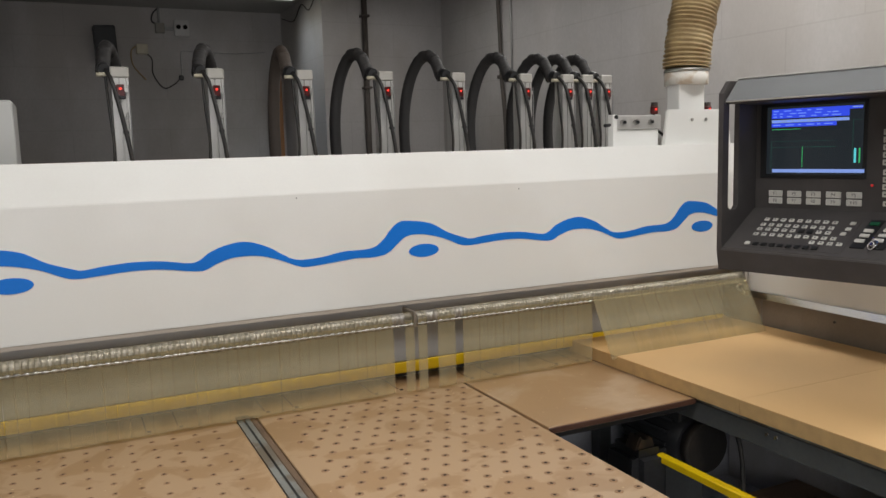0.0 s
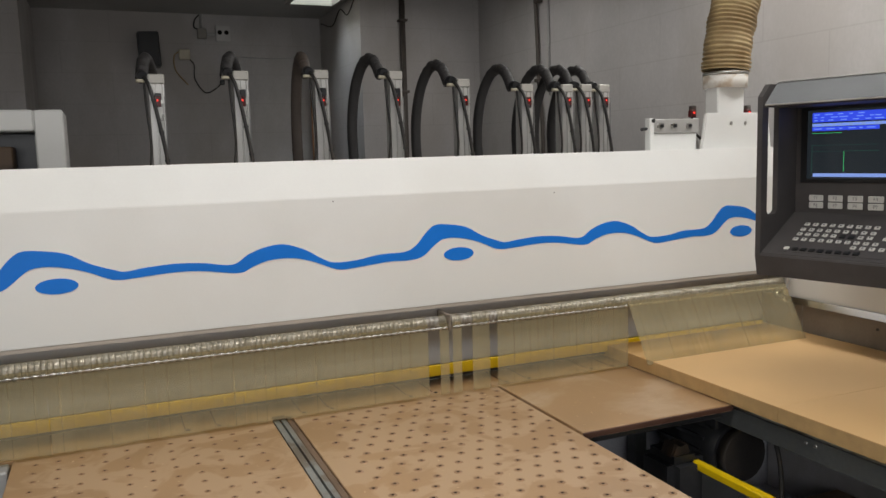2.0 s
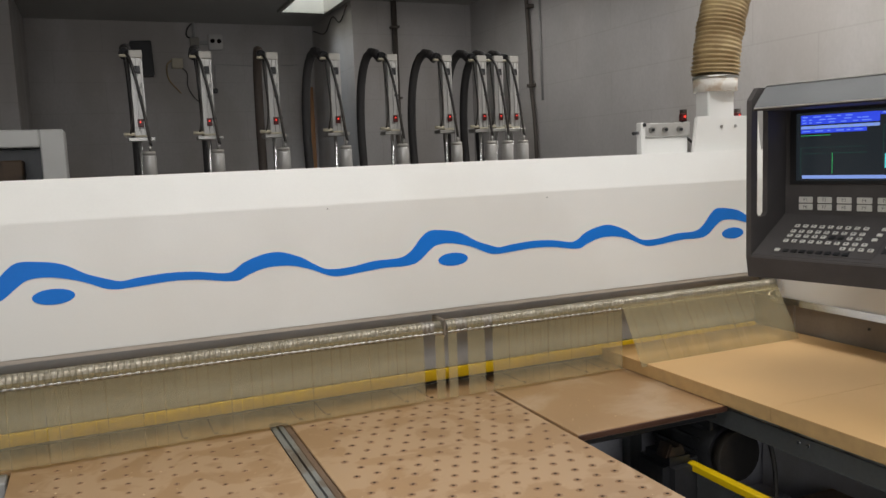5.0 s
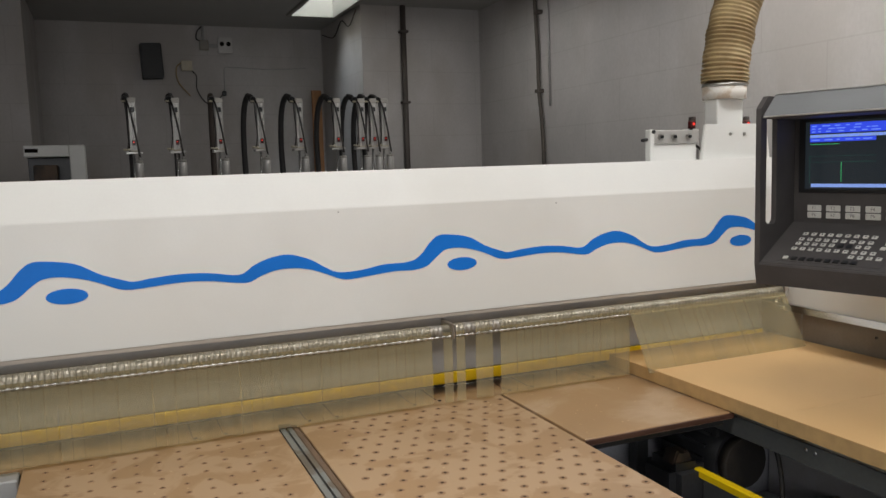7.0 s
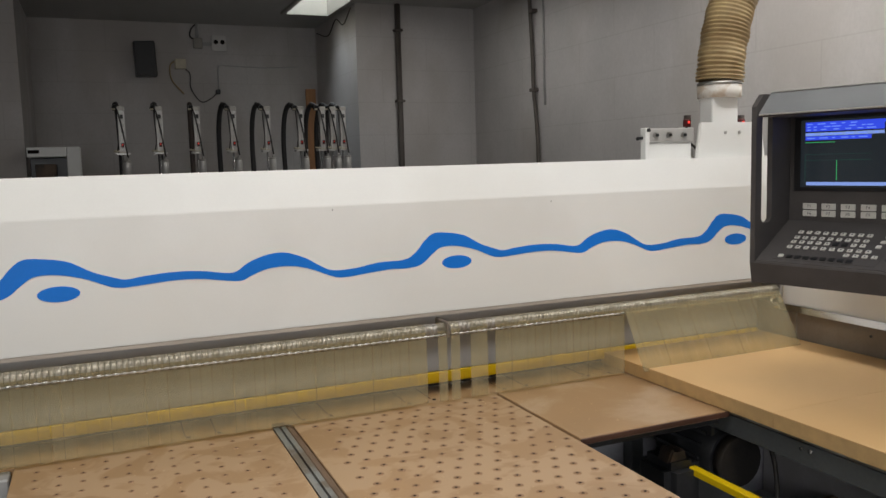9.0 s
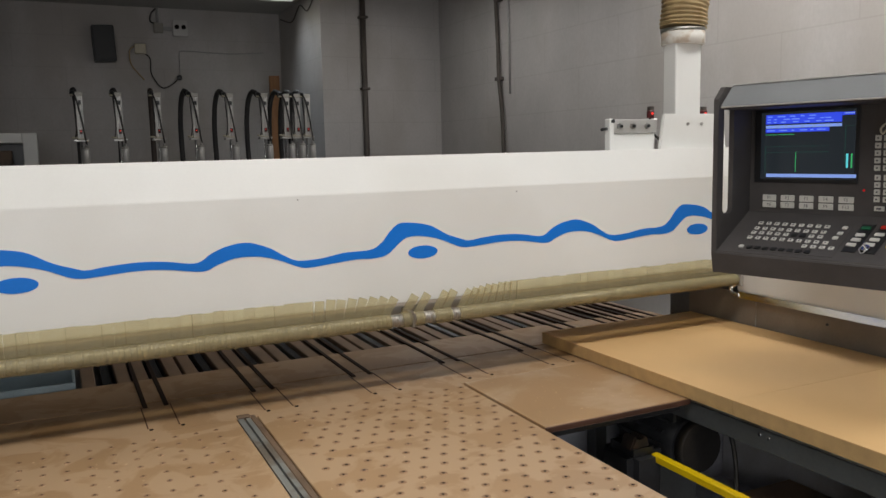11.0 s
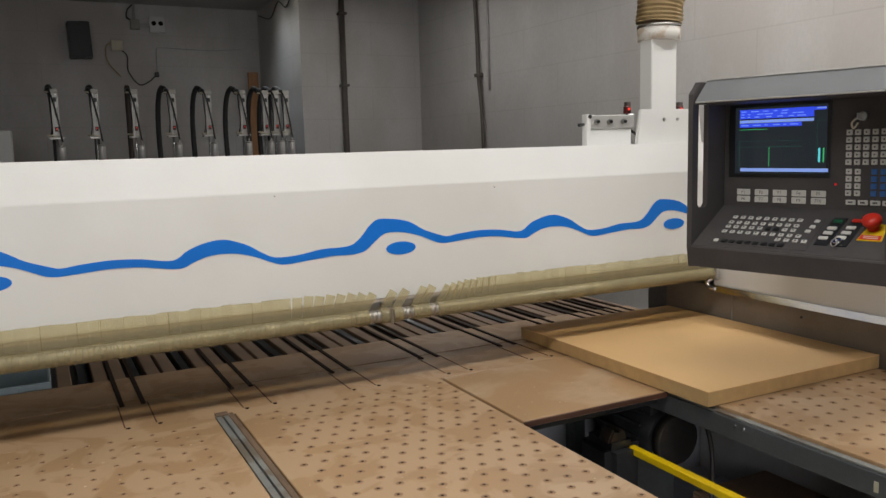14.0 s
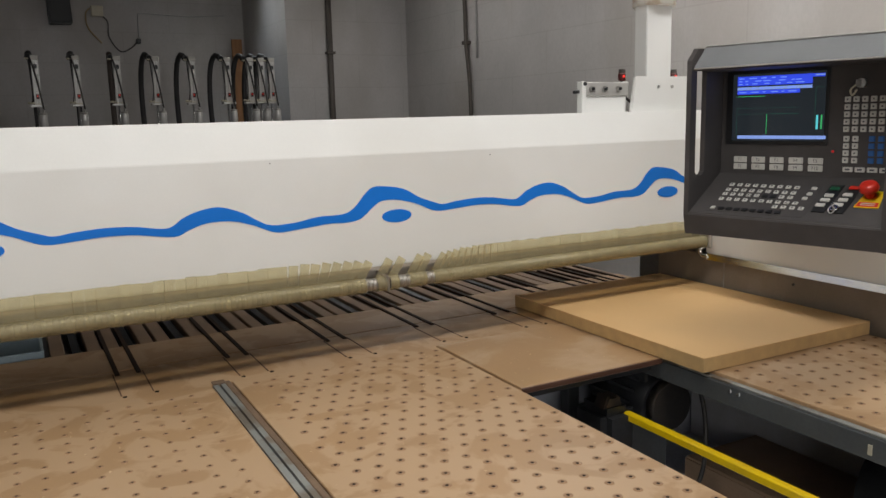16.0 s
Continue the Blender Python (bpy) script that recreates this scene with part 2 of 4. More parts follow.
def frames(points):
    """Rings along a line: a point, and two directions across it."""
    out, ref = [], None
    for i, p in enumerate(points):
        d = (Vector(points[min(i + 1, len(points) - 1)]) - Vector(points[max(i - 1, 0)])).normalized()
        ref = Vector((0, 0, 1)) if ref is None else ref
        if abs(d.dot(ref)) > 0.95:
            ref = Vector((1, 0, 0)) if abs(d.x) < 0.9 else Vector((0, 1, 0))
        a = d.cross(ref).normalized()
        b = a.cross(d).normalized()
        ref = b
        out.append((Vector(p), a, b))
    return out


def add_tube(bm, points, r, n=10, radii=None, smooth=True):
    rings = []
    for i, (p, a, b) in enumerate(frames(points)):
        rr = radii[i] if radii else r
        rings.append([bm.verts.new(p + rr * (math.cos(2 * math.pi * k / n) * a + math.sin(2 * math.pi * k / n) * b)) for k in range(n)])
    for u, v in zip(rings, rings[1:]):
        for k in range(n):
            f = bm.faces.new((u[k], u[(k + 1) % n], v[(k + 1) % n], v[k]))
            f.smooth = smooth
    bm.faces.new(rings[0][::-1])
    bm.faces.new(rings[-1])
    return bm


def tube_bm(points, r, n=10, radii=None):
    return add_tube(bmesh.new(), points, r, n, radii)


def add_prism(bm, profile, axis, lo, hi):
    """A polygon given across an axis (x: y,z; y: x,z; z: x,y), drawn out from lo to hi."""
    def at(p, t):
        return {"x": (t, p[0], p[1]), "y": (p[0], t, p[1]), "z": (p[0], p[1], t)}[axis]
    u = [bm.verts.new(at(p, lo)) for p in profile]
    v = [bm.verts.new(at(p, hi)) for p in profile]
    n = len(profile)
    for k in range(n):
        bm.faces.new((u[k], u[(k + 1) % n], v[(k + 1) % n], v[k]))
    bm.faces.new(u[::-1])
    bm.faces.new(v)
    return bm


def prism_bm(profile, axis, lo, hi, bev=0.0, seg=2):
    bm = add_prism(bmesh.new(), profile, axis, lo, hi)
    if bev:
        bmesh.ops.bevel(bm, geom=list(bm.edges), offset=bev, segments=seg, affect="EDGES")
    return bm


def curve(points, count):
    """Evenly spaced points on a smooth line through the given ones."""
    P = [Vector(p) for p in points]
    P = [2 * P[0] - P[1]] + P + [2 * P[-1] - P[-2]]
    fine = []
    for i in range(1, len(P) - 2):
        for k in range(24):
            t = k / 24
            fine.append(0.5 * ((2 * P[i]) + (P[i + 1] - P[i - 1]) * t + (2 * P[i - 1] - 5 * P[i] + 4 * P[i + 1] - P[i + 2]) * t * t
                               + (3 * P[i] - P[i - 1] - 3 * P[i + 1] + P[i + 2]) * t ** 3))
    fine.append(P[-2])
    acc = [0]
    for a, b in zip(fine, fine[1:]):
        acc.append(acc[-1] + (b - a).length)
    out, j = [], 0
    for k in range(count):
        want = acc[-1] * k / (count - 1)
        while j < len(acc) - 2 and acc[j + 1] < want:
            j += 1
        out.append(fine[j].lerp(fine[j + 1], (want - acc[j]) / max(1e-9, acc[j + 1] - acc[j])))
    return out


def mesh(name, bm, material):
    bmesh.ops.recalc_face_normals(bm, faces=list(bm.faces))
    me = bpy.data.meshes.new(name)
    bm.to_mesh(me)
    bm.free()
    me.materials.append(material)
    return me


def part(name, bm, material, parent, label="", m=None):
    """One mesh object under a thing or a part."""
    ob = new(name, bm if isinstance(bm, bpy.types.Mesh) else mesh(name, bm, material))
    ob.parent = parent
    if m is not None:
        ob.matrix_basis = m
    return tagged(ob, label)


def thing(name, label, category, m=None, group=""):
    ob = new(name)
    ob.empty_display_size = 0.1
    if m is not None:
        ob.matrix_basis = m
    return tagged(ob, label, category, group)


def solid(name, bm, material, label, category, group="", m=None):
    ob = new(name, mesh(name, bm, material))
    if m is not None:
        ob.matrix_basis = m
    return tagged(ob, label, category, group)


def structure(name, bm, material, label=""):
    return tagged(new(name, mesh(name, bm, material)), label, "", "", "structure")


# ---------------- the hall ----------------
RIGHT, PIER_X, PIER_Y, BACK, TOP = 3.456, 2.257, 7.4, 8.844, 3.0
structure("floor", box_bm((-5, -3.5, -0.15), (RIGHT, BACK, 0)), FLOOR, "grey worn concrete workshop floor")
structure("wall_back", box_bm((-5, BACK, 0), (PIER_X, BACK + 0.2, TOP)), WALL, "grey painted block wall in shade")
structure("wall_right", box_bm((RIGHT, -3.5, 0), (RIGHT + 0.2, PIER_Y, TOP)), WALL, "pale grey painted block wall")
structure("wall_left", box_bm((-5.2, -3.5, 0), (-5, BACK, TOP)), WALL, "grey painted block wall")
structure("wall_front", box_bm((-5.2, -3.7, 0), (RIGHT + 0.2, -3.5, TOP)), WALL, "grey painted block wall")
structure("wall_pier", box_bm((PIER_X, PIER_Y, 0), (RIGHT + 0.2, BACK + 0.2, TOP)), WALL, "grey painted pier beside the alcove")
structure("wall_pier_left", box_bm((-1.6, PIER_Y, 0), (-0.517, BACK, TOP)), WALL, "grey painted pier at the alcove's other side")
SX0, SX1, SY0, SY1 = 1.755, 2.17, 7.0, 8.01
bm = bmesh.new()
HX0, HX1, HY0, HY1 = SX0 - 0.045, SX1 + 0.045, SY0 - 0.045, SY1 + 0.045
for a, b in (((-5.2, -3.7), (HX0, BACK + 0.2)), ((HX1, -3.7), (RIGHT + 0.2, BACK + 0.2)), ((HX0, -3.7), (HX1, HY0)), ((HX0, HY1), (HX1, BACK + 0.2))):
    add_box(bm, (*a, TOP), (*b, TOP + 0.15))
structure("ceiling", bm, CEIL, "dark grey painted concrete ceiling")
sk = thing("skylight", "cream framed roof light let into the ceiling", "skylight", pose(0, 0, 0))
sk["kind"] = "structure"
for a, b in (((SX0 - 0.04, SY0 - 0.04), (SX0, SY1 + 0.04)), ((SX1, SY0 - 0.04), (SX1 + 0.04, SY1 + 0.04)), ((SX0, SY1), (SX1, SY1 + 0.04)), ((SX0, SY0 - 0.04), (SX1, SY0))):
    part("frame_board", box_bm((*a, TOP - 0.02), (*b, TOP + 1.2), 0.004), CREAM, sk)
part("cross_bar", box_bm((SX0, 7.66, TOP + 0.3), (SX1, 7.70, TOP + 0.36), 0.004), CREAM, sk)

# pipes on the walls
for name, pts, r in (("wall_pipe", [(2.655, PIER_Y - 0.035, 0), (2.655, PIER_Y - 0.035, TOP)], 0.027),
                     ("wall_cable", curve([(RIGHT - 0.03, 6.26, TOP), (RIGHT - 0.025, 6.22, 2.4), (RIGHT - 0.03, 6.20, 2.1), (RIGHT - 0.03, 6.14, 1.6), (RIGHT - 0.03, 6.12, 0)], 24), 0.0165)):
    p = thing(name, "dark vertical pipe clipped to the painted wall", "pipe")
    part("pipe", tube_bm(pts, r, 12), PIPE, p)
    for z in (0.9, 2.1, 2.75):
        y = pts[0][1] if name == "wall_pipe" else 6.2
        a = (2.615, PIER_Y - 0.075, z) if name == "wall_pipe" else (RIGHT - 0.055, 6.165, z)
        b = (2.695, PIER_Y, z + 0.022) if name == "wall_pipe" else (RIGHT, 6.235, z + 0.03)
        part("clip", box_bm(a, b, 0.004), PIPE, p)
c = thing("wall_conduit", "thin grey conduit on the painted wall", "conduit")
part("tube", tube_bm([(RIGHT - 0.012, 6.05, 1.98), (RIGHT - 0.012, 6.07, TOP)], 0.009, 8), GREYP, c)

# fittings on the back wall
s = thing("loudspeaker", "black box loudspeaker on the back wall", "loudspeaker", pose(0.505, BACK - 0.09, 2.62, 0, -2, 0))
part("cabinet", box_bm((-0.1, -0.07, -0.17), (0.1, 0.09, 0.17), 0.008, 2), KEYK, s)
part("grille", box_bm((-0.088, -0.078, -0.155), (0.088, -0.071, 0.155), 0.003), KEYK, s)
s = thing("double_socket", "white double power socket on the back wall", "socket", pose(1.233, BACK, 2.805))
part("plate", box_bm((-0.072, -0.05, -0.078), (0.072, 0, 0.078), 0.008, 2), SILVER, s)
for dx in (-0.033, 0.033):
    part("outlet", tube_bm([(dx, -0.05, 0.01), (dx, -0.054, 0.01)], 0.023, 14), HOLE, s)
s = thing("junction_box", "grey junction box with cables on the back wall", "junction box", pose(1.025, BACK, 2.80))
part("box", box_bm((-0.045, -0.05, -0.05), (0.045, 0, 0.05), 0.006), CREAM, s)
part("cable", tube_bm(curve([(0, -0.02, 0.04), (-0.07, -0.02, 0.06), (-0.06, -0.02, 0.14), (0, -0.02, 0.2)], 14), 0.008, 6), RUBBER, s)
part("conduit", tube_bm([(-0.005, -0.02, 0.05), (-0.005, -0.02, 0.2)], 0.014, 8), GREYP, s)
part("link", box_bm((0.045, -0.03, -0.02), (0.135, -0.012, 0.015), 0.004), GREYP, s)
s = thing("cable_box", "beige junction box with a dangling cable", "junction box", pose(0.842, BACK, 2.59))
part("box", box_bm((-0.054, -0.05, -0.05), (0.054, 0, 0.05), 0.006), BEIGE, s)
part("loop", tube_bm(curve([(-0.05, -0.02, 0.03), (-0.10, -0.02, -0.02), (-0.09, -0.02, -0.16), (0.02, -0.02, -0.30)], 18), 0.007, 6), DUCTHOSE, s)
part("cable", tube_bm(curve([(0.04, -0.02, -0.04), (0.09, -0.02, -0.10), (0.09, -0.02, -0.24), (0.18, -0.02, -0.375), (0.28, -0.02, -0.345), (0.355, -0.02, -0.275)], 24), 0.006, 6), RUBBER, s)
part("plug", box_bm((0.335, -0.045, -0.30), (0.38, -0.005, -0.25), 0.008), BLACK, s)
s = thing("wall_wire", "thin pale wire clipped to the back wall", "wire")
part("wire", tube_bm(curve([(1.21, BACK - 0.008, 2.30), (1.215, BACK - 0.008, 2.56), (1.26, BACK - 0.008, 2.585), (1.7, BACK - 0.008, 2.57), (2.07, BACK - 0.008, 2.59)], 30), 0.005, 5), GREYP, s)
s = thing("pier_cable", "thin cable slung across the lit pier face", "cable")
part("cable", tube_bm(curve([(PIER_X - 0.01, 8.75, 2.93), (PIER_X - 0.012, 8.3, 2.84), (PIER_X - 0.012, 8.0, 2.95), (PIER_X - 0.012, 7.75, 2.86), (PIER_X - 0.012, 7.5, 2.97)], 30), 0.006, 6), BROWNHOSE, s)
solid("wood_plank", box_bm((2.07, 8.62, 0), (2.175, 8.65, 2.335), 0.003), PLANK, "orange-brown wooden plank leaning in the corner", "plank")

# ---------------- the saw: base, tables ----------------
TZ = 0.93
FY = 2.045            # line where the tables meet the machine bed


def table_top(name, label, x0, x1, y0, y1, columns, rows, first, step, stagger, group, size, deep=0.145):
    """An air-cushion table: board, dark edge band, legs, and rows of nozzles."""
    t = thing(name, label, "table", pose(0, 0, 0), group)
    part("tabletop", box_bm((x0, y0, TZ - 0.022), (x1, y1, TZ), 0.0015), TABLE, t)
    part("edge_band", box_bm((x0 + 0.004, y0 + 0.004, TZ - 0.034), (x1 - 0.002, y1 - 0.002, TZ - 0.0225), 0.002), TABEDGE, t, "dark red-brown board edge")
    part("frame", box_bm((x0 + 0.03, y0 + 0.03, TZ - 0.055 - deep), (x1 - 0.03, y1 - 0.01, TZ - 0.0345), 0.004), PITSTEEL, t, "dark steel frame")
    for lx in (x0 + 0.07, x1 - 0.07):
        for ly in (y0 + 0.1, y1 - 0.1):
            part("leg", box_bm((lx - 0.035, ly - 0.035, 0), (lx + 0.035, ly + 0.035, TZ - 0.055 - deep), 0.003), PITSTEEL, t)
    hole, ring = nozzle(size)
    rnd = random.Random(7)
    for j in range(rows):
        for i in range(columns):
            x = first[0] + step[0] * (i + (0.5 if stagger and j % 2 else 0)) + rnd.uniform(-0.0015, 0.0015)
            y = first[1] - step[1] * j + rnd.uniform(-0.0015, 0.0015)
            if x0 + 0.012 < x < x1 - 0.012 and y0 + 0.01 < y < y1 - 0.008 and rnd.random() < 0.985:
                n = part("nozzle", ring, None, t, "", pose(x, y, TZ))
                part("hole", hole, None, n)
    return t


NOZZLES = {}


def nozzle(size):
    if size not in NOZZLES:
        bm = bmesh.new()
        n = 10
        rr = [(size * 0.34, 0.0002), (size * 0.42, 0.0007), (size * 0.95, 0.0006), (size, 0.0)]
        rings = [[bm.verts.new((r * math.cos(2 * math.pi * k / n), r * math.sin(2 * math.pi * k / n), z)) for k in range(n)] for r, z in rr]
        for u, v in zip(rings, rings[1:]):
            for k in range(n):
                bm.faces.new((u[k], v[k], v[(k + 1) % n], u[(k + 1) % n])).smooth = True
        ring = mesh("nozzle", bm, RING)
        bm = bmesh.new()
        # flat dark disc above the board in place of a bored hole
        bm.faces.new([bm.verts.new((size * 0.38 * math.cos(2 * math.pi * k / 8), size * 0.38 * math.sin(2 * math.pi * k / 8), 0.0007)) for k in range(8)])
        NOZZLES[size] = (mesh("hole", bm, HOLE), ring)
    return NOZZLES[size]


table_top("air_table", "tan perforated air-cushion table with dust stains", -0.205, 0.325, 0.80, FY - 0.004, 11, 25, (-0.160, 1.990), (0.0430, 0.0482), False, "air tables before the saw", 0.0062)
table_top("air_table", "tan perforated air-cushion table with dust stains", 0.373, 0.903, 0.80, FY - 0.004, 12, 28, (0.418, 2.000), (0.0425, 0.0425), True, "air tables before the saw", 0.0084)
table_top("air_table", "tan perforated air-cushion table under the boards", 1.352, 1.915, -0.45, FY - 0.004, 12, 32, (1.372, 1.985), (0.046, 0.046), True, "air tables before the saw", 0.0084, 0.02)

r = thing("guide_rail", "grey aluminium guide rail between the tables", "rail")
part("profile", prism_bm([(0.328, TZ - 0.10), (0.356, TZ - 0.10), (0.356, TZ - 0.001), (0.3455, TZ - 0.001), (0.3455, TZ - 0.016), (0.3405, TZ - 0.016), (0.3405, TZ - 0.001), (0.328, TZ - 0.001)], "y", 0.8, FY - 0.006), ALU, r)
part("wooden_strip", box_bm((0.3575, 0.8, TZ - 0.05), (0.371, FY + 0.014, TZ - 0.0015), 0.002), STRIPW, r, "dark brown wooden strip")
part("end_stop", box_bm((0.328, FY - 0.0055, TZ - 0.001), (0.357, FY + 0.014, TZ + 0.003), 0.001), STRIPW, r)
for y in (1.0, 1.7):
    part("bracket", box_bm((0.330, y, 0), (0.367, y + 0.05, TZ - 0.10), 0.002), PITSTEEL, r)

p = thing("infill_board", "plain tan coated board laid beside the pit", "board")
part("sheet", box_bm((0.914, 1.652, TZ - 0.018), (1.326, FY - 0.003, TZ - 0.001), 0.0015), COATED, p)
part("front_edge", box_bm((0.914, 1.647, TZ - 0.015), (1.326, 1.6515, TZ - 0.003), 0.001), TABEDGE, p, "dark red-brown front edge")
part("carrier", box_bm((0.925, 1.675, TZ - 0.040), (1.32, 2.03, TZ - 0.0185), 0.003), BLACK, p)
for x in (0.94, 1.27):
    part("leg", box_bm((x, 1.95, 0), (x + 0.04, 1.99, TZ - 0.040), 0.003), PITSTEEL, p)

# the pit between the tables
p = thing("service_pit", "dark steel pit with a drive under the tables", "machine pit")
part("back_panel", box_bm((0.916, 2.00, 0.32), (1.9, 2.02, TZ - 0.042), 0.003), PITWALL, p)
part("side_panel", box_bm((1.330, 0.3, 0.870), (1.348, 1.99, TZ - 0.012), 0.002), PITSTEEL, p)
part("edge_strip", box_bm((1.3325, 0.3, TZ - 0.0115), (1.3475, 1.99, TZ - 0.006), 0.001), ALU, p, "bright metal edge strip")
part("floor_plate", box_bm((0.916, 0.3, 0.50), (1.9, 1.999, 0.515), 0.002), PITWALL, p)
for y in (1.415, 1.439):
    part("screw", tube_bm([(1.331, y, 0.905), (1.3265, y, 0.905)], 0.0042, 8), CHROME, p)
part("inner_rail", box_bm((0.93, 0.3, 0.60), (0.97, 1.99, 0.66), 0.004), BLACK, p)
MX, MZ = 1.405, 0.775
m = part("drive_motor", tube_bm([(MX, 1.72, MZ), (MX, 1.93, MZ)], 0.072, 20, None), BLACK, p)
part("fan_cover", tube_bm([(MX, 1.69, MZ), (MX, 1.7195, MZ)], 0.064, 20), RUBBER, m)
part("terminal_box", box_bm((MX - 0.045, 1.74, MZ + 0.05), (MX + 0.045, 1.84, MZ + 0.092), 0.005), BLACK, m)
for k in range(14):
    a = k * math.pi / 7
    part("fin", box_bm((MX + 0.073 * math.cos(a) - 0.004, 1.76, MZ + 0.073 * math.sin(a) - 0.004), (MX + 0.073 * math.cos(a) + 0.004, 1.93, MZ + 0.073 * math.sin(a) + 0.004)), BLACK, m)
part("motor_mount", box_bm((1.33, 1.78, 0.515), (1.48, 1.88, 0.71), 0.006), PITSTEEL, p)
part("gear_head", box_bm((1.17, 1.67, 0.66), (1.27, 1.80, 0.81), 0.02, 2), BLACK, p)
part("gear_mount", box_bm((1.19, 1.70, 0.515), (1.25, 1.78, 0.66), 0.006), PITSTEEL, p)
part("coupling", prism_bm([(1.185, 0.805), (1.245, 0.805), (1.235, 0.835), (1.222, 0.838), (1.215, 0.822), (1.200, 0.842)], "y", 1.695, 1.74, 0.004), BROWNHOSE, p)
part("far_panel", box_bm((1.78, 0.3, 0.516), (1.80, 1.99, 0.85), 0.002), PITGREY, p)
part("cover_plate", box_bm((1.50, 1.30, 0.515), (1.779, 1.74, 0.60), 0.006, 2), SLAT, p, "dusty brown board over the floor plate")
part("round_cover", tube_bm([(1.62, 1.0, 0.69), (1.62, 1.24, 0.69)], 0.13, 22), BLACK, p)
part("round_mount", box_bm((1.54, 1.03, 0.515), (1.70, 1.2, 0.57), 0.006), BLACK, p)
part("cable", tube_bm(curve([(1.42, 1.70, 0.84), (1.455, 1.66, 0.835), (1.46, 1.63, 0.74), (1.42, 1.60, 0.62), (1.36, 1.62, 0.52)], 20), 0.006, 6), RUBBER, p)
part("sticker", box_bm((1.3275, 1.103, 0.882), (1.330, 1.111, 0.902)), BEIGE, p, "small faded yellow sticker")
y = thing("guard_bar", "yellow square bar running along the pit", "bar")
part("bar", box_bm((1.2405, 0.361, 0.7745), (1.2605, 1.689, 0.7945), 0.003), YELLOW, y)
part("holder", box_bm((1.225, 1.69, 0.515), (1.275, 1.70, 0.80), 0.002), BLACK, y)
part("holder", box_bm((1.225, 0.35, 0.515), (1.275, 0.36, 0.80), 0.002), BLACK, y)

# the machine bed behind the tables
CL_X = [0.182, 0.446, 0.717, 0.987, 1.251, 1.517, 1.695, 1.782, 1.865]
SLOT_X = [x - 0.012 for x in CL_X]
b = thing("machine_bed", "dark brown machine bed with clamp grooves under the beam", "machine bed")
part("front_sheet", box_bm((-1.6, FY, TZ - 0.03), (1.92, 2.275, TZ - 0.002), 0.001), TABLE, b)
part("rear_sheet", box_bm((-1.6, 2.281, TZ - 0.03), (1.92, 2.505, TZ - 0.002), 0.001), TABLE, b)
part("front_rail", box_bm((-1.6, 1.99, TZ - 0.13), (-0.212, FY - 0.0005, TZ - 0.006), 0.003), GREYP, b, "grey painted front rail")
part("saw_gap", box_bm((-1.6, 2.2755, TZ - 0.06), (1.92, 2.2805, TZ - 0.02)), HOLE, b, "dark saw slot")
part("body", box_bm((-1.6, FY + 0.02, 0.0), (1.92, 2.64, TZ - 0.14), 0.004), GREYP, b)
# tray coloured black so the gaps above it read as shade
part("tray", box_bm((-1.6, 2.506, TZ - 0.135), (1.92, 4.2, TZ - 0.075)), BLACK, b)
for x in SLOT_X:
    for dx in (-0.034, 0.034):
        part("groove_line", box_bm((x + dx - 0.0014, 2.078, TZ - 0.0045), (x + dx + 0.0014, 2.25, TZ - 0.0009)), TABEDGE, b)
        part("guide_bar", box_bm((x + 0.72 * dx - 0.0055, 2.238, TZ - 0.006), (x + 0.72 * dx + 0.0055, 2.72, TZ + 0.0015), 0.001), DARKBAR, b)
        part("pin_hole", tube_bm([(x + dx + 0.006, 2.068, TZ - 0.003), (x + dx + 0.006, 2.068, TZ - 0.0008)], 0.005, 8), HOLE, b)

sl = thing("slatted_support", "row of worn wooden slats and toothed rollers", "support table")
part("cross_beam", box_bm((-1.6, 2.646, TZ - 0.20), (1.92, 2.70, TZ - 0.1355), 0.003), PITSTEEL, sl)
slat_mesh = mesh("slat", box_bm((-0.0178, 2.507, TZ - 0.03), (0.0178, 4.2, TZ - 0.004), 0.002), SLAT)
# black block under each slat puts the gap's shade into colour
shade_mesh = mesh("slat_shade", box_bm((-0.0170, 2.5075, TZ - 0.075), (0.0170, 4.2, TZ - 0.0305)), BLACK)
bm = bmesh.new()
for k in range(40):
    yy = 2.52 + k * 0.022
    add_tube(bm, [(-0.010, yy, TZ - 0.016), (0.010, yy, TZ - 0.016)], 0.012, 7, None, False)
add_box(bm, (-0.004, 2.508, TZ - 0.075), (0.004, 3.42, TZ - 0.016))
chain_mesh = mesh("toothed_roller", bm, BLACK)
x, k = 0.03, 0
while x < 1.90:
    if k % 3 == 1:
        part("toothed_roller", chain_mesh, None, sl, "", pose(x, 0, 0))
    else:
        q = part("slat", slat_mesh, None, sl, "", pose(x, 0, 0))
        part("slat_shade", shade_mesh, None, q)
    x += 0.0445
    k += 1

cr = thing("plastic_crate", "pale blue-grey plastic crate behind the machine bed", "crate")
part("wall", box_bm((-0.30, 2.52, TZ - 0.0745), (-0.002, 2.528, TZ + 0.012), 0.002), CRATE, cr)
part("wall", box_bm((-0.30, 2.80, TZ - 0.0745), (-0.002, 2.808, TZ + 0.012), 0.002), CRATE, cr)
part("wall", box_bm((-0.010, 2.5285, TZ - 0.0745), (-0.002, 2.7995, TZ + 0.012), 0.002), CRATE, cr)
part("base", box_bm((-0.30, 2.5285, TZ - 0.0745), (-0.0105, 2.7995, TZ - 0.066), 0.001), CRATE, cr)
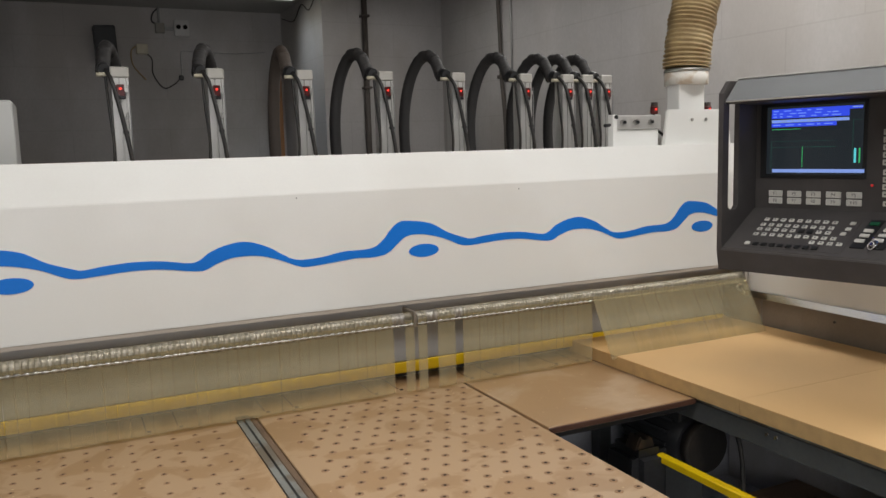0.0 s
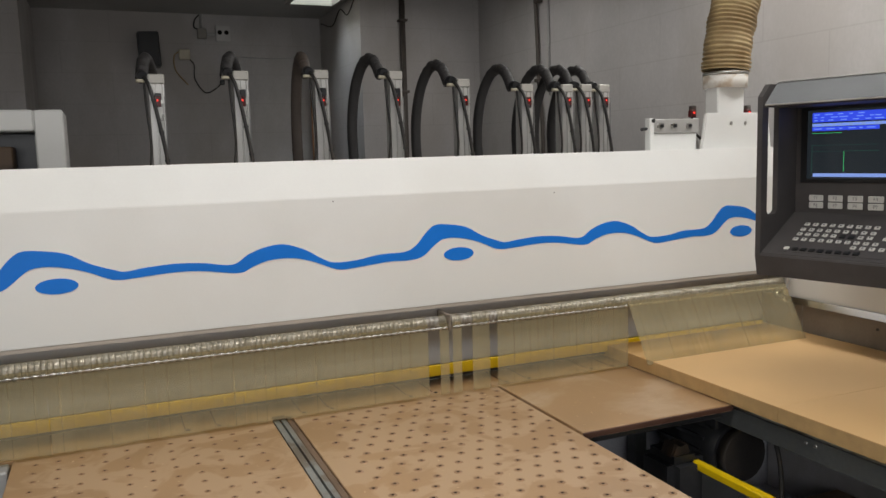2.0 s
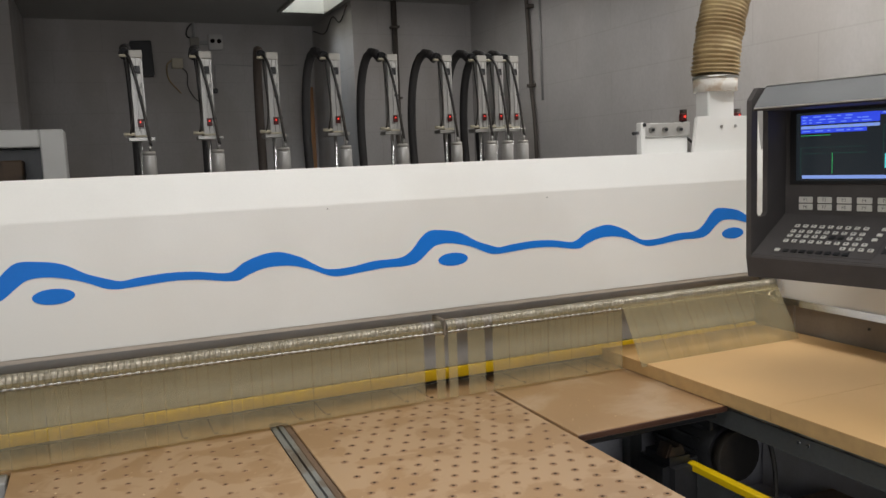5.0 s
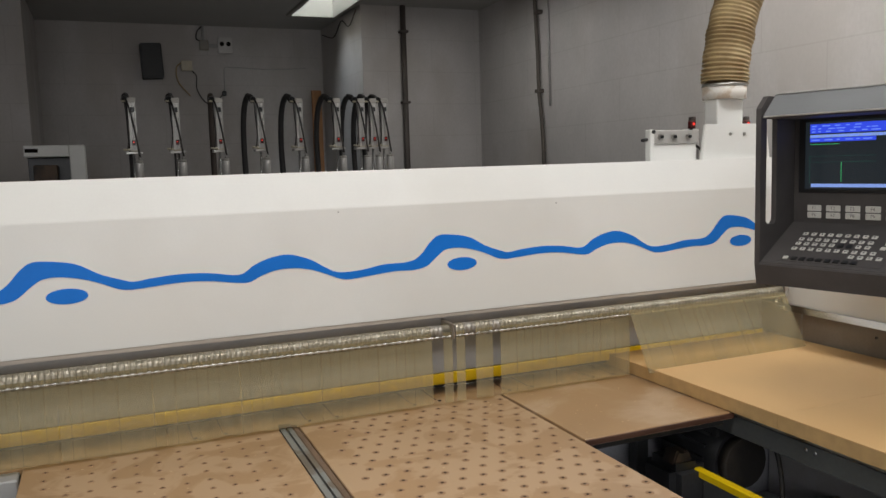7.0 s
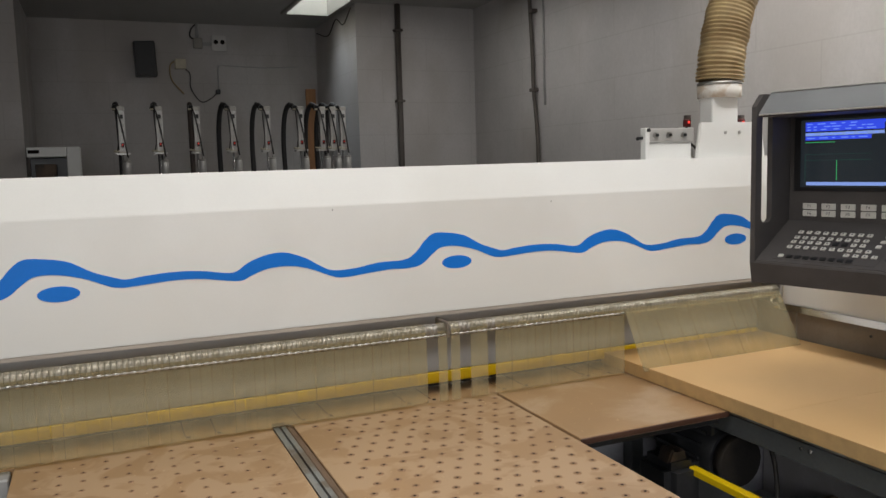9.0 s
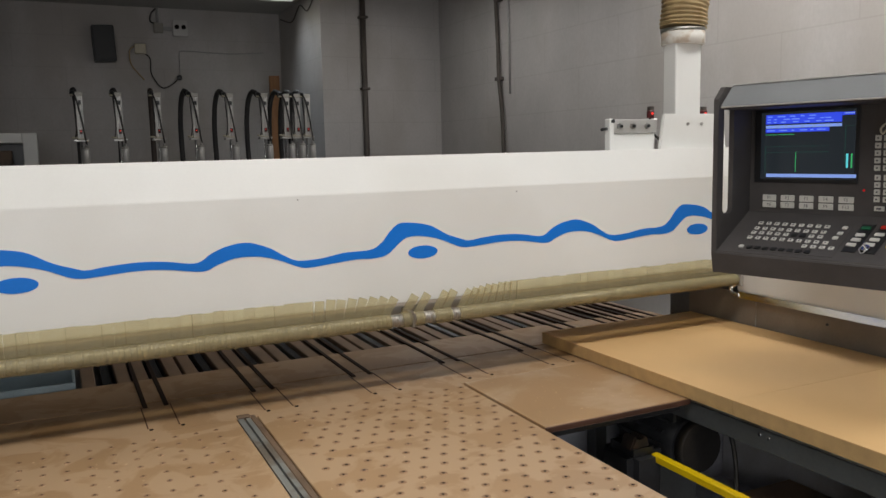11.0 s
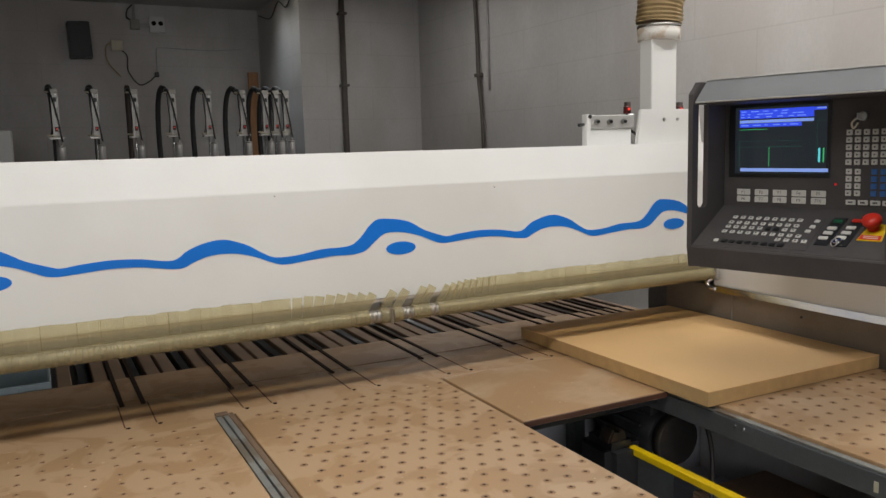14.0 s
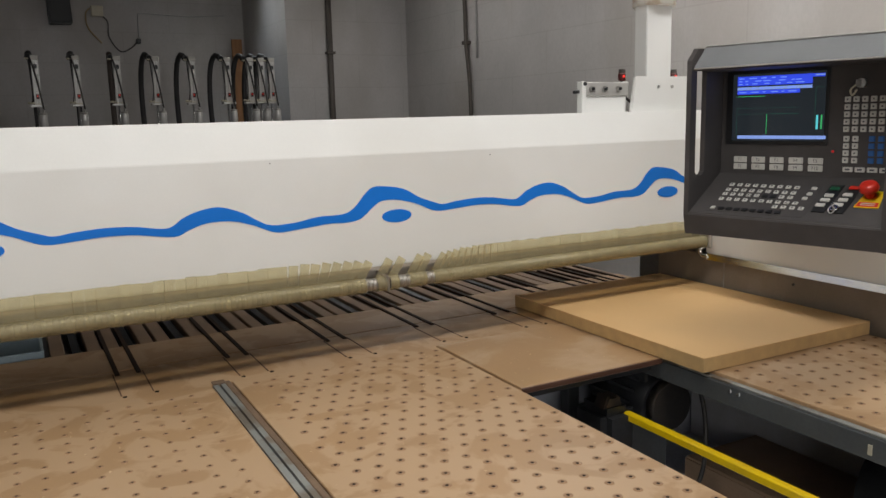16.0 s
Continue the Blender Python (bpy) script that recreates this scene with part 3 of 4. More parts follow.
for x in (-0.24, -0.16, -0.08):
    part("rib", box_bm((x, 2.515, TZ - 0.0745), (x + 0.012, 2.5195, TZ + 0.008), 0.001), CRATE, cr)

# ---------------- the beam ----------------
BX0, BX1, BY = -1.6, 2.45, 2.07
bz0, bz1, bz2 = 1.153, 1.435, 1.523
beam = thing("saw_beam", "long white enamelled saw beam with a blue wave", "saw beam")
part("casing", prism_bm([(BY, bz0), (BY, bz1), (BY + 0.030, bz2), (BY + 0.36, bz2 - 0.008), (BY + 0.36, bz0 - 0.0), (BY + 0.02, bz0)], "x", BX0, BX1, 0.0014), WHITE, beam)
part("under_rail", box_bm((BX0, BY + 0.022, bz0 - 0.036), (BX1 - 0.5, BY + 0.05, bz0 - 0.001), 0.003), GREYP, beam, "dull grey rail under the casing")
part("lower_lip", box_bm((BX0, BY + 0.0015, bz0 - 0.009), (BX1 - 0.5, BY + 0.0215, bz0 - 0.0002)), LIP, beam, "lower lip tinted brown for reflected wood")
for x0 in (BX0, 1.935):
    part("stand", box_bm((x0, BY + 0.06, 0), (x0 + 0.25, BY + 0.34, bz0 - 0.002), 0.006), PITSTEEL, beam)
rnd = random.Random(3)
for k in (2, 5):
    part("chip", tube_bm([(0.1 + 0.2 * k, BY + 0.0005, 1.43 - 0.002 * k), (0.1 + 0.2 * k, BY - 0.0008, 1.43 - 0.002 * k)], 0.0020, 8), GREYP, beam, "small dark chip in the enamel")

PERIOD = 0.918
CREST = [(-793, 21), (-746, 25), (-686, 29), (-626, 26), (-570, 17), (-547, 21), (-524, 37), (-485, 51), (-441, 55), (-392, 39), (-359, 19), (-325, 4),
         (-268, 5), (-210, 14), (-143, 16), (-112, 32), (-88, 59), (-65, 76), (-34, 77), (21, 67), (69, 41)]
BELLY = [(-794, 3), (-759, 5), (-688, 10), (-627, 8), (-546, -3), (-513, 9), (-473, 21), (-420, 21), (-373, 9), (-325, -11), (-297, -15), (-240, -10),
         (-181, -5), (-136, -6), (-98, 1), (-66, 26), (-43, 40), (-3, 41), (52, 28), (101, 7)]


def wave_edge(pts, x0):
    """One period of an edge as a smooth line over x."""
    P = [(x0 + x / 1000, 0, 1.278 + z / 1000) for x, z in pts]
    P = [(P[-1][0] - PERIOD, 0, P[-1][2])] + P + [(P[0][0] + PERIOD, 0, P[0][2])]
    return [p for p in curve(P, 160)]


def height(line, x):
    for a, c in zip(line, line[1:]):
        if a.x <= x <= c.x:
            return a.z + (c.z - a.z) * (x - a.x) / max(1e-9, c.x - a.x)
    return line[0].z if x < line[0].x else line[-1].z


for k, ex in enumerate((-1.016, -0.098, 0.82, 1.738)):
    up, lo = wave_edge(CREST, ex), wave_edge(BELLY, ex)
    bm = bmesh.new()
    n = 150
    cols = []
    for i in range(n + 1):
        x = ex - 0.793 + PERIOD * i / n
        if x > BX1 - 0.02:
            break
        cols.append([bm.verts.new((x, yy, zz)) for zz in (height(lo, x), height(up, x)) for yy in (BY - 0.0012, BY + 0.0005)])
    for u, v in zip(cols, cols[1:]):
        bm.faces.new((u[0], v[0], v[2], u[2]))
        bm.faces.new((u[2], v[2], v[3], u[3]))
        bm.faces.new((u[0], u[1], v[1], v[0]))
    part("wave_stripe", bm, BLUE, beam, "blue wavy stripe")
    bm = bmesh.new()
    ring = [(ex + 0.041 * math.cos(a) , 1.278 + 0.0165 * math.sin(a) + 0.0) for a in [2 * math.pi * i / 40 for i in range(40)]]
    add_prism(bm, ring, "y", BY - 0.0012, BY + 0.0005)
    part("wave_dot", bm, BLUE, beam, "blue oval dot")

# pressure beam with the yellow stripe, lifting with the suction duct
press = thing("pressure_beam", "grey pressure beam with a yellow stripe", "pressure beam")
part("beam", box_bm((BX0 + 0.02, 2.142, 0.9785), (1.90, 2.20, 1.30), 0.003), GREYD, press)
part("yellow_stripe", box_bm((BX0 + 0.02, 2.1385, 0.949), (1.90, 2.152, 0.978), 0.0015), YELLOW, press, "yellow painted strip")
part("clamp_shoe", box_bm((BX0 + 0.02, 2.155, 0.9375), (1.90, 2.195, 0.9488), 0.002), BLACK, press)
d = part("suction_duct", box_bm((1.717, 2.15, 1.30), (1.819, 2.206, 1.712), 0.003), WHITE, press, "white square suction duct")
part("hood_neck", box_bm((1.705, 2.150, 1.297), (1.83, 2.215, 1.3295), 0.003), WHITE, press)
HX, HY = 1.771, 2.180
part("collar", tube_bm([(HX, HY, 1.704), (HX, HY, 1.742)], 0.0655, 32), COLLAR, press, "white ring collar with rust stains")
part("clamp_band", tube_bm([(HX, HY, 1.7425), (HX, HY, 1.752)], 0.0675, 32), STEEL, press)
pts = curve([(HX, HY, 1.755), (HX + 0.006, HY, 1.82), (HX + 0.028, HY, 1.93), (HX + 0.062, HY, 2.05), (HX + 0.09, HY + 0.02, 2.25), (HX + 0.09, HY + 0.03, 2.75)], 480)
hose = part("suction_hose", tube_bm(pts, 0.07, 24, [0.0685 + (0.0034 + 0.0012 * math.sin(i * 0.113)) * math.cos(i * 2 * math.pi / 6 + 0.9 * math.sin(i * 0.071)) + 0.0016 * math.sin(i * 0.21) for i in range(len(pts))]), DUCTHOSE, press, "beige ribbed suction hose")
du = thing("ceiling_duct", "grey sheet metal duct under the ceiling", "duct")
part("pipe", tube_bm([(HX + 0.09, HY + 0.03, 2.62), (HX + 0.09, HY + 0.03, TOP)], 0.10, 24), GREYP, du)

# housing and fittings on the beam's top
h = thing("duct_housing", "white sheet metal housing on the beam", "housing")
part("cover", prism_bm([(1.645, bz2 - 0.003), (1.660, 1.628), (1.90, 1.628), (1.915, bz2 - 0.003)], "y", 2.134, 2.147, 0.003), WHITE, h)
part("rear_cover", box_bm((1.76, 2.216, bz2 - 0.003), (1.93, 2.23, 1.60), 0.003), WHITE, h)
for x in (1.765, 1.82):
    part("rivet", tube_bm([(x - 0.012, 2.134, 1.597), (x - 0.012, 2.131, 1.597)], 0.005, 8), STEEL, h)
a = thing("air_unit", "small steel bracket with pneumatic fittings on the beam", "bracket")
part("end_plate", box_bm((1.462, 2.14, bz2 - 0.003), (1.478, 2.165, 1.614), 0.002), WHITE, a)
part("top_plate", box_bm((1.4785, 2.145, 1.572), (1.640, 2.160, 1.612), 0.002), SILVER, a)
part("shelf", box_bm((1.4785, 2.152, bz2 - 0.003), (1.640, 2.175, 1.5715), 0.002), WHITE, a)
for x in (1.50, 1.548, 1.602):
    k = part("fitting", tube_bm([(x, 2.145, 1.592), (x, 2.137, 1.592)], 0.009, 10), STEEL, a)
    part("nut", tube_bm([(x, 2.137, 1.592), (x, 2.132, 1.592)], 0.005, 6), BLACK, k)
part("lever", tube_bm([(1.461, 2.155, 1.585), (1.440, 2.150, 1.583)], 0.005, 8), BLACK, a)
part("screw", tube_bm([(1.472, 2.14, 1.607), (1.472, 2.136, 1.607)], 0.006, 8), BLACK, a)
for x, y in ((1.688, 2.235), (1.905, 2.235)):
    v = thing("limit_valve", "small valve with a red lamp on the beam", "valve", pose(x, y, bz2 - 0.003))
    part("block", box_bm((-0.020, -0.018, 0), (0.020, 0.018, 0.098), 0.003), SILVER, v)
    part("knob", tube_bm([(0.006, 0, 0.098), (0.006, 0, 0.135)], 0.011, 12), BROWNHOSE, v)
    l = part("lamp_body", box_bm((-0.028, -0.034, 0.098), (-0.006, -0.018, 0.122), 0.003), REDBODY, v)
    part("lamp", tube_bm([(-0.017, -0.034, 0.112), (-0.017, -0.0365, 0.112)], 0.0035, 10), REDGLOW, l, "glowing red lamp")
    part("hose", tube_bm(curve([(-0.017, -0.025, 0.1), (-0.03, -0.04, 0.06), (0.0, -0.05, 0.03), (0.02, -0.03, 0.004)], 14), 0.004, 6), RUBBER, v)

# ---------------- strip curtain on its roller ----------------
ROLL = mat("dusty_roller_steel", (0.37, 0.345, 0.31), 0.38, 0.7, 0.25, 40, 200, 0.2, (0.24, 0.21, 0.17), 0.6, 38)
RY, RZ = 2.036, 1.116
ro = thing("curtain_roller", "shiny metal roller tube carrying the strip curtain", "roller")
RODS = []


def beaded(x0, x1):
    """A thin rod with a row of small beads."""
    n = int((x1 - x0) / 0.0028)
    return tube_bm([(x0 + (x1 - x0) * i / n, -0.0222, 0) for i in range(n + 1)], 0.003, 8, [0.0016 + 0.0020 * (i // 3 % 2) for i in range(n + 1)])


def ribbed(x0, x1):
    """The roller tube with a shallow groove at every strip."""
    at, rad, x = [], [], x0
    while x < x1 - 0.024:
        for dx, r in ((0, 0.0148), (0.0008, 0.0160), (0.0038, 0.0164), (0.0080, 0.0164), (0.0108, 0.0160), (0.0116, 0.0148)):
            at.append((x + dx, RY, RZ))
            rad.append(r)
        x += 0.01175
    return tube_bm(at + [(x1, RY, RZ)], 0.016, 18, rad + [0.0158])


for x0, x1 in ((-0.75, 0.760), (0.775, 1.865)):
    part("tube", ribbed(x0, x1), ROLL, ro)
    RODS.append(part("clip_rod", beaded(x0, x1), STEEL, ro, "bright beaded clip rod"))
part("bracket", box_bm((0.7650, RY - 0.0205, RZ - 0.021), (0.7715, BY + 0.03, RZ + 0.021), 0.003), FENCE, ro, "dusty bracket")
part("end_bracket", box_bm((1.866, RY - 0.02, RZ - 0.02), (1.880, BY + 0.03, bz0 - 0.004), 0.003), STEEL, ro)
part("end_bracket", box_bm((-0.765, RY - 0.02, RZ - 0.02), (-0.751, BY + 0.03, bz0 - 0.004), 0.003), STEEL, ro)

SEG, NLOOP, NSEG, FLAP, WR = 0.0075, 12, 27, 0.0665, 0.0182
TURN = -163           # how far the roller turns to wind the strips up


def chain(f, flare):
    """Angles and places of the strip pieces: f 0 hanging from the loop on the roller, 1 wound up with the ends standing."""
    start = radians(-110 + TURN * f)
    p = Vector((RY, RZ)) + WR * Vector((math.cos(start), math.sin(start)))
    out, wound = [], -20 + TURN
    for k in range(NSEG + 1):
        step = 24 if k < NLOOP else 23
        wound += step / 2
        hang = wound - TURN if k < NLOOP else 270 - flare
        up = wound if k < NSEG else 90
        ang = radians(hang + (up - hang) * f)
        wound += step / 2
        out.append((p.copy(), ang))
        p = p + SEG * Vector((math.cos(ang), math.sin(ang)))
    return out


def piece_pose(place, ang, x=0.0, lean=0.0):
    return pose(x, place.x, place.y, math.degrees(ang) + 90, lean, 0)


def sleeve(w, d, h):
    """A strip piece, open at its two joints."""
    bm = bmesh.new()
    add_box(bm, (-w / 2, -d / 2, -h), (w / 2, d / 2, 0))
    bmesh.ops.delete(bm, geom=[f for f in bm.faces if abs(sum(v.co.z for v in f.verts) / 4 + h / 2) > h * 0.4], context="FACES_ONLY")
    return bm


def curtain(label, spans, flare, seed, gaps=()):
    """A thing whose bands of strip pieces turn one by one as the roller winds them up."""
    c = thing("strip_curtain", label, "strip curtain", pose(0, 0, 0), "strip curtains on the roller")
    rnd = random.Random(seed)
    pitch = 0.0235
    spots = []
    for a, bb in spans:
        n = max(1, round((bb - a) / pitch))
        spots += [(a + (bb - a) * (i + 0.5) / n, i, rnd.uniform(-1, 1), rnd.uniform(0.975, 1.025)) for i in range(n)]
    loop = mesh("strip", sleeve(0.0218, 0.0008, SEG), PVCLOOP)
    flat = mesh("strip", sleeve(0.0240, 0.0012, SEG + 0.0004), PVC)
    end = mesh("strip", sleeve(0.0237, 0.0005, FLAP), PVCEND)
    bands, flaps = [], []
    for k in range(NSEG):
        band = new("band")
        band.empty_display_size = 0.03
        band.parent = c
        bands.append(band)
        for x, i, lean, tail in spots:
            st = part("strip", loop if k < NLOOP else flat, None, band, "", pose(x - lean * 0.00009 * max(0, k - NLOOP), 0.0008 * (i % 2) - 0.0004, 0))
            if k > 20:
                st.visible_shadow = False
    for x, i, lean, tail in spots:
        fl = part("strip", end, None, c)
        fl.scale = (1, 1, tail)
        flaps.append((fl, x - lean * 0.0008, 0.0003 * (i % 2), lean * 0.3 + max([0.0] + [34 - 4.2 * abs(x - g) / pitch for g in gaps])))
    return bands, flaps, flare


CURTAINS = [curtain("clear yellowed plastic strips hanging before the saw", [(-0.62, 0.708), (0.740, 0.763), (0.774, 0.800), (0.829, 0.876), (0.899, 1.296)], 0.0, 1, (0.70, 0.752, 0.788, 0.85, 0.91)),
            curtain("clear plastic strips spread over the board", [(1.2965, 1.862)], 29.5, 5)]

# ---------------- side fence and its casing ----------------
f = thing("side_fence", "worn steel side fence under a white casing with a chrome rail", "fence")
for y0, y1 in ((2.012, 2.30), (0.6, 2.006)):
    part("plate", box_bm((1.925, y0, TZ - 0.01), (1.933, y1, 1.062), 0.001), FENCE, f)
part("joint_strip", box_bm((1.9262, 2.0065, TZ), (1.931, 2.0115, 1.06)), ALU, f)
for y in (1.75, 1.35):
    part("bolt", tube_bm([(1.925, y, 1.02), (1.9215, y, 1.02)], 0.004, 8), BLACK, f)
part("casing", prism_bm([(1.934, 1.062), (1.905, 1.070), (1.905, 1.165), (1.93, 1.185), (2.25, 1.185), (2.25, 1.062)], "y", 0.6, 2.068, 0.004), WHITE, f, "white enamelled casing")
part("chrome_rail", prism_bm([(1.893, 1.052), (1.901, 1.050), (1.9045, 1.066), (1.899, 1.072)], "y", 0.62, 2.055, 0.0015), CHROME, f)
part("rail_hook", tube_bm(curve([(1.899, 2.05, 1.060), (1.898, 2.075, 1.062), (1.900, 2.088, 1.075), (1.912, 2.080, 1.09)], 16), 0.0065, 10), CHROME, f)
part("rail_foot", box_bm((1.901, 2.02, 1.053), (1.924, 2.05, 1.0615), 0.002), STEEL, f)
part("stand", box_bm((1.96, 0.7, 0), (2.2, 2.0, 1.061), 0.005), WHITE, f)
part("screw", tube_bm([(1.905, 1.93, 1.152), (1.9025, 1.93, 1.152)], 0.005, 8), BLACK, f)

# ---------------- boards ----------------
BT = 0.0348


def fibreboard(label, x0, x1, y0, y1):
    """Origin at the far left lower corner."""
    b = thing("fibreboard", label, "board", pose(x0, y1, TZ + 0.0018), "cut fibreboards on the table")
    w, l = x1 - x0, y1 - y0
    part("face", box_bm((0, -l, BT - 0.002), (w, 0, BT), 0.0002), MDF, b, "pale tan face")
    part("core", box_bm((0.0004, -l + 0.0001, 0), (w - 0.0004, -0.0001, BT - 0.002), 0.0002), MDFE, b, "sawn fibrous edges")
    return b


BOARD_1 = fibreboard("thick raw fibreboard panel lying against the fence", 1.314, 1.915, 1.5045, 2.281)
BOARD_2 = fibreboard("thick raw fibreboard panel being drawn off the table", 1.314, 1.915, 0.718, 1.5038)

bm = bmesh.new()
rnd = random.Random(21)
for k in range(150):
    x, y = rnd.choice(((rnd.uniform(0.39, 0.89), rnd.uniform(1.1, 2.03)), (rnd.uniform(-0.18, 0.31), rnd.uniform(1.3, 2.03)), (rnd.uniform(0.93, 1.30), rnd.uniform(1.67, 2.03))))
    r, turn = rnd.uniform(0.0008, 0.0022), rnd.uniform(0, 6.28)
    low = TZ - 0.0008 if x > 0.91 else TZ + 0.0002
    u = [bm.verts.new((x + r * q * math.cos(turn + k2 * 2.09), y + r * q * math.sin(turn + k2 * 2.09), low)) for k2, q in ((0, 1.6), (1, 0.8), (2, 0.9))]
    top = bm.verts.new((x, y, low + r * 0.8))
    for i in range(3):
        bm.faces.new((u[i], u[(i + 1) % 3], top))
tagged(new("sawdust", mesh("sawdust", bm, CHIPM)), "pale wood crumbs scattered on the tables", "sawdust", "", "stuff")

# ---------------- carriage with clamps ----------------
CARRIAGE = thing("pusher_carriage", "long pusher carriage behind the beam with a white housing", "carriage")
part("crossbar", box_bm((-0.55, 0.02, 1.06), (2.05, 0.34, 1.20), 0.006), WHITE, CARRIAGE)
part("housing_side", box_bm((-0.218, 0.61, 1.10), (-0.118, 0.95, 1.734), 0.006), WHITE, CARRIAGE, "white housing side")
part("housing_top", box_bm((-0.50, 0.61, 1.655), (-0.2185, 0.95, 1.734), 0.006), WHITE, CARRIAGE)
part("housing_rear", box_bm((-0.49, 0.80, 1.10), (-0.2185, 0.94, 1.654), 0.004), BLACK, CARRIAGE)
part("control_box", box_bm((-0.45, 0.66, 1.30), (-0.30, 0.799, 1.60), 0.006), BROWNHOSE, CARRIAGE)
part("vent", box_bm((-0.49, 0.606, 1.685), (-0.41, 0.6105, 1.712)), HOLE, CARRIAGE)
part("support", box_bm((-0.52, 0.345, 1.06), (-0.12, 0.95, 1.099), 0.004), PITSTEEL, CARRIAGE)
for x in (-0.5, 1.9):
    part("runner", box_bm((x, 0.05, 0.88), (x + 0.08, 0.32, 1.059), 0.005), PITSTEEL, CARRIAGE)
rl = thing("carriage_rails", "long steel floor beams that carry the carriage", "rails")
for x in (-0.5, 1.9):
    part("rail", box_bm((x, 2.64, 0.80), (x + 0.08, 7.3, 0.879), 0.004), PITSTEEL, rl)
    for y in (2.7, 4.2, 5.7, 7.1):
        part("post", box_bm((x, y, 0), (x + 0.08, y + 0.1, 0.80), 0.004), PITSTEEL, rl)

LOW = 0.2185          # how far a closed clamp sits below an opened one
COLUMN = mesh("column", prism_bm([(-0.023, -0.026), (-0.007, -0.026), (-0.006, -0.021), (-0.002, -0.021), (-0.001, -0.026), (0.012, -0.026), (0.013, -0.022), (0.016, -0.022), (0.017, -0.026),
                                  (0.023, -0.026), (0.023, 0.026), (-0.023, 0.026)], "z", 1.672, 1.972), SILVER)
CAP = mesh("cap", box_bm((-0.025, -0.029, 1.9725), (0.025, 0.029, 2.003), 0.003), CAPM)
FOOT = mesh("foot_plate", box_bm((-0.050, -0.035, 1.648), (0.050, 0.035, 1.664), 0.002), STEEL)
FOOTB = mesh("foot_block", box_bm((-0.024, -0.030, 1.6645), (0.026, 0.030, 1.6715), 0.001), BEIGE)
SENSOR = mesh("switch", box_bm((-0.008, -0.038, 1.912), (0.012, -0.0265, 1.942), 0.002), BLACK)
WIRE = mesh("lead", tube_bm(curve([(0.002, -0.034, 1.912), (-0.004, -0.040, 1.88), (0.008, -0.040, 1.855), (0.014, -0.032, 1.875)], 14), 0.0028, 6), GREYP)
CABLE = mesh("cable", tube_bm(curve([(-0.034, -0.01, 1.995), (-0.022, -0.04, 1.96), (-0.006, -0.05, 1.88), (0.010, -0.055, 1.78), (0.020, -0.058, 1.70), (0.030, -0.058, 1.625)], 26), 0.0062, 7), RUBBER)
CABLE2 = mesh("cable", tube_bm(curve([(-0.036, -0.01, 1.985), (-0.034, -0.02, 1.90), (-0.028, -0.03, 1.78), (-0.036, -0.03, 1.70), (-0.042, -0.02, 1.675)], 22), 0.0042, 6), RUBBER)
TIES = [mesh("cable_tie", tube_bm([(x - 0.008, y, z), (x + 0.008, y, z)], 0.0045, 6), BLACK) for x, y, z in ((-0.012, -0.047, 1.92), (0.004, -0.052, 1.82), (0.016, -0.058, 1.73))]
ELBOW = mesh("elbow", tube_bm(curve([(-0.040, 0.03, 1.992), (-0.040, 0.01, 2.002), (-0.038, -0.012, 1.995)], 10), 0.017, 12), BLACK)
UNION = mesh("union", tube_bm([(-0.060, -0.012, 1.982), (-0.030, -0.012, 1.982)], 0.006, 8), BEIGE)
BRASS = mesh("connector", tube_bm([(-0.066, -0.02, 1.676), (-0.024, -0.02, 1.676)], 0.007, 8), BEIGE)
ROD = mesh("rod", tube_bm([(0, 0, 1.20), (0, 0, 1.74)], 0.0075, 10), CHROME)
TANK = mesh("air_cylinder", tube_bm([(0.020, -0.058, 1.44), (0.020, -0.058, 1.585), (0.020, -0.058, 1.592)], 0.0265, 20, [0.0265, 0.0265, 0.024]), SILVER)
TANKCAP = mesh("cylinder_cap", tube_bm([(0.020, -0.058, 1.592), (0.020, -0.058, 1.603), (0.020, -0.058, 1.606)], 0.022, 20, [0.0255, 0.0255, 0.022]), CAPM)
NIPPLE = mesh("nipple", tube_bm([(0.024, -0.058, 1.606), (0.027, -0.058, 1.63)], 0.006, 8), STEEL)
TONGS = mesh("gripper", box_bm((-0.03, -0.42, 1.0), (0.03, 0.02, 1.06), 0.004), BLACK)
MAST = mesh("mast", box_bm((-0.05, -0.06, 1.06), (0.05, 0.03, 1.205), 0.004), PITSTEEL)
LAMPB = mesh("lamp_body", box_bm((-0.012, -0.0435, 1.702), (0.009, -0.0395, 1.734), 0.0015), REDBODY)
LAMPG = mesh("lamp", tube_bm([(-0.0015, -0.0435, 1.722), (-0.0015, -0.0455, 1.722)], 0.0036, 8), REDGLOW)
LAMPARM = mesh("lamp_arm", box_bm((0.0195, -0.0395, 1.19), (0.0225, -0.036, 1.734), 0.001), GREYD)
LAMPTAB = mesh("lamp_tab", box_bm((-0.010, -0.0395, 1.712), (0.0195, -0.0372, 1.724)), STEEL)
HN = 26
HIGH_LINE = curve([(-0.040, 0.03, 1.993), (-0.042, 0.11, 2.022), (-0.036, 0.22, 2.012), (-0.02, 0.315, 1.94), (-0.006, 0.37, 1.82), (0.004, 0.385, 1.66), (0.006, 0.35, 1.47), (0.0, 0.25, 1.22)], HN + 1)
LOW_LINE = curve([(-0.040, 0.03, 1.776), (-0.042, 0.10, 1.834), (-0.038, 0.22, 1.852), (-0.022, 0.36, 1.80), (-0.006, 0.455, 1.70), (0.004, 0.485, 1.57), (0.006, 0.42, 1.40), (0.0, 0.27, 1.22)], HN + 1)


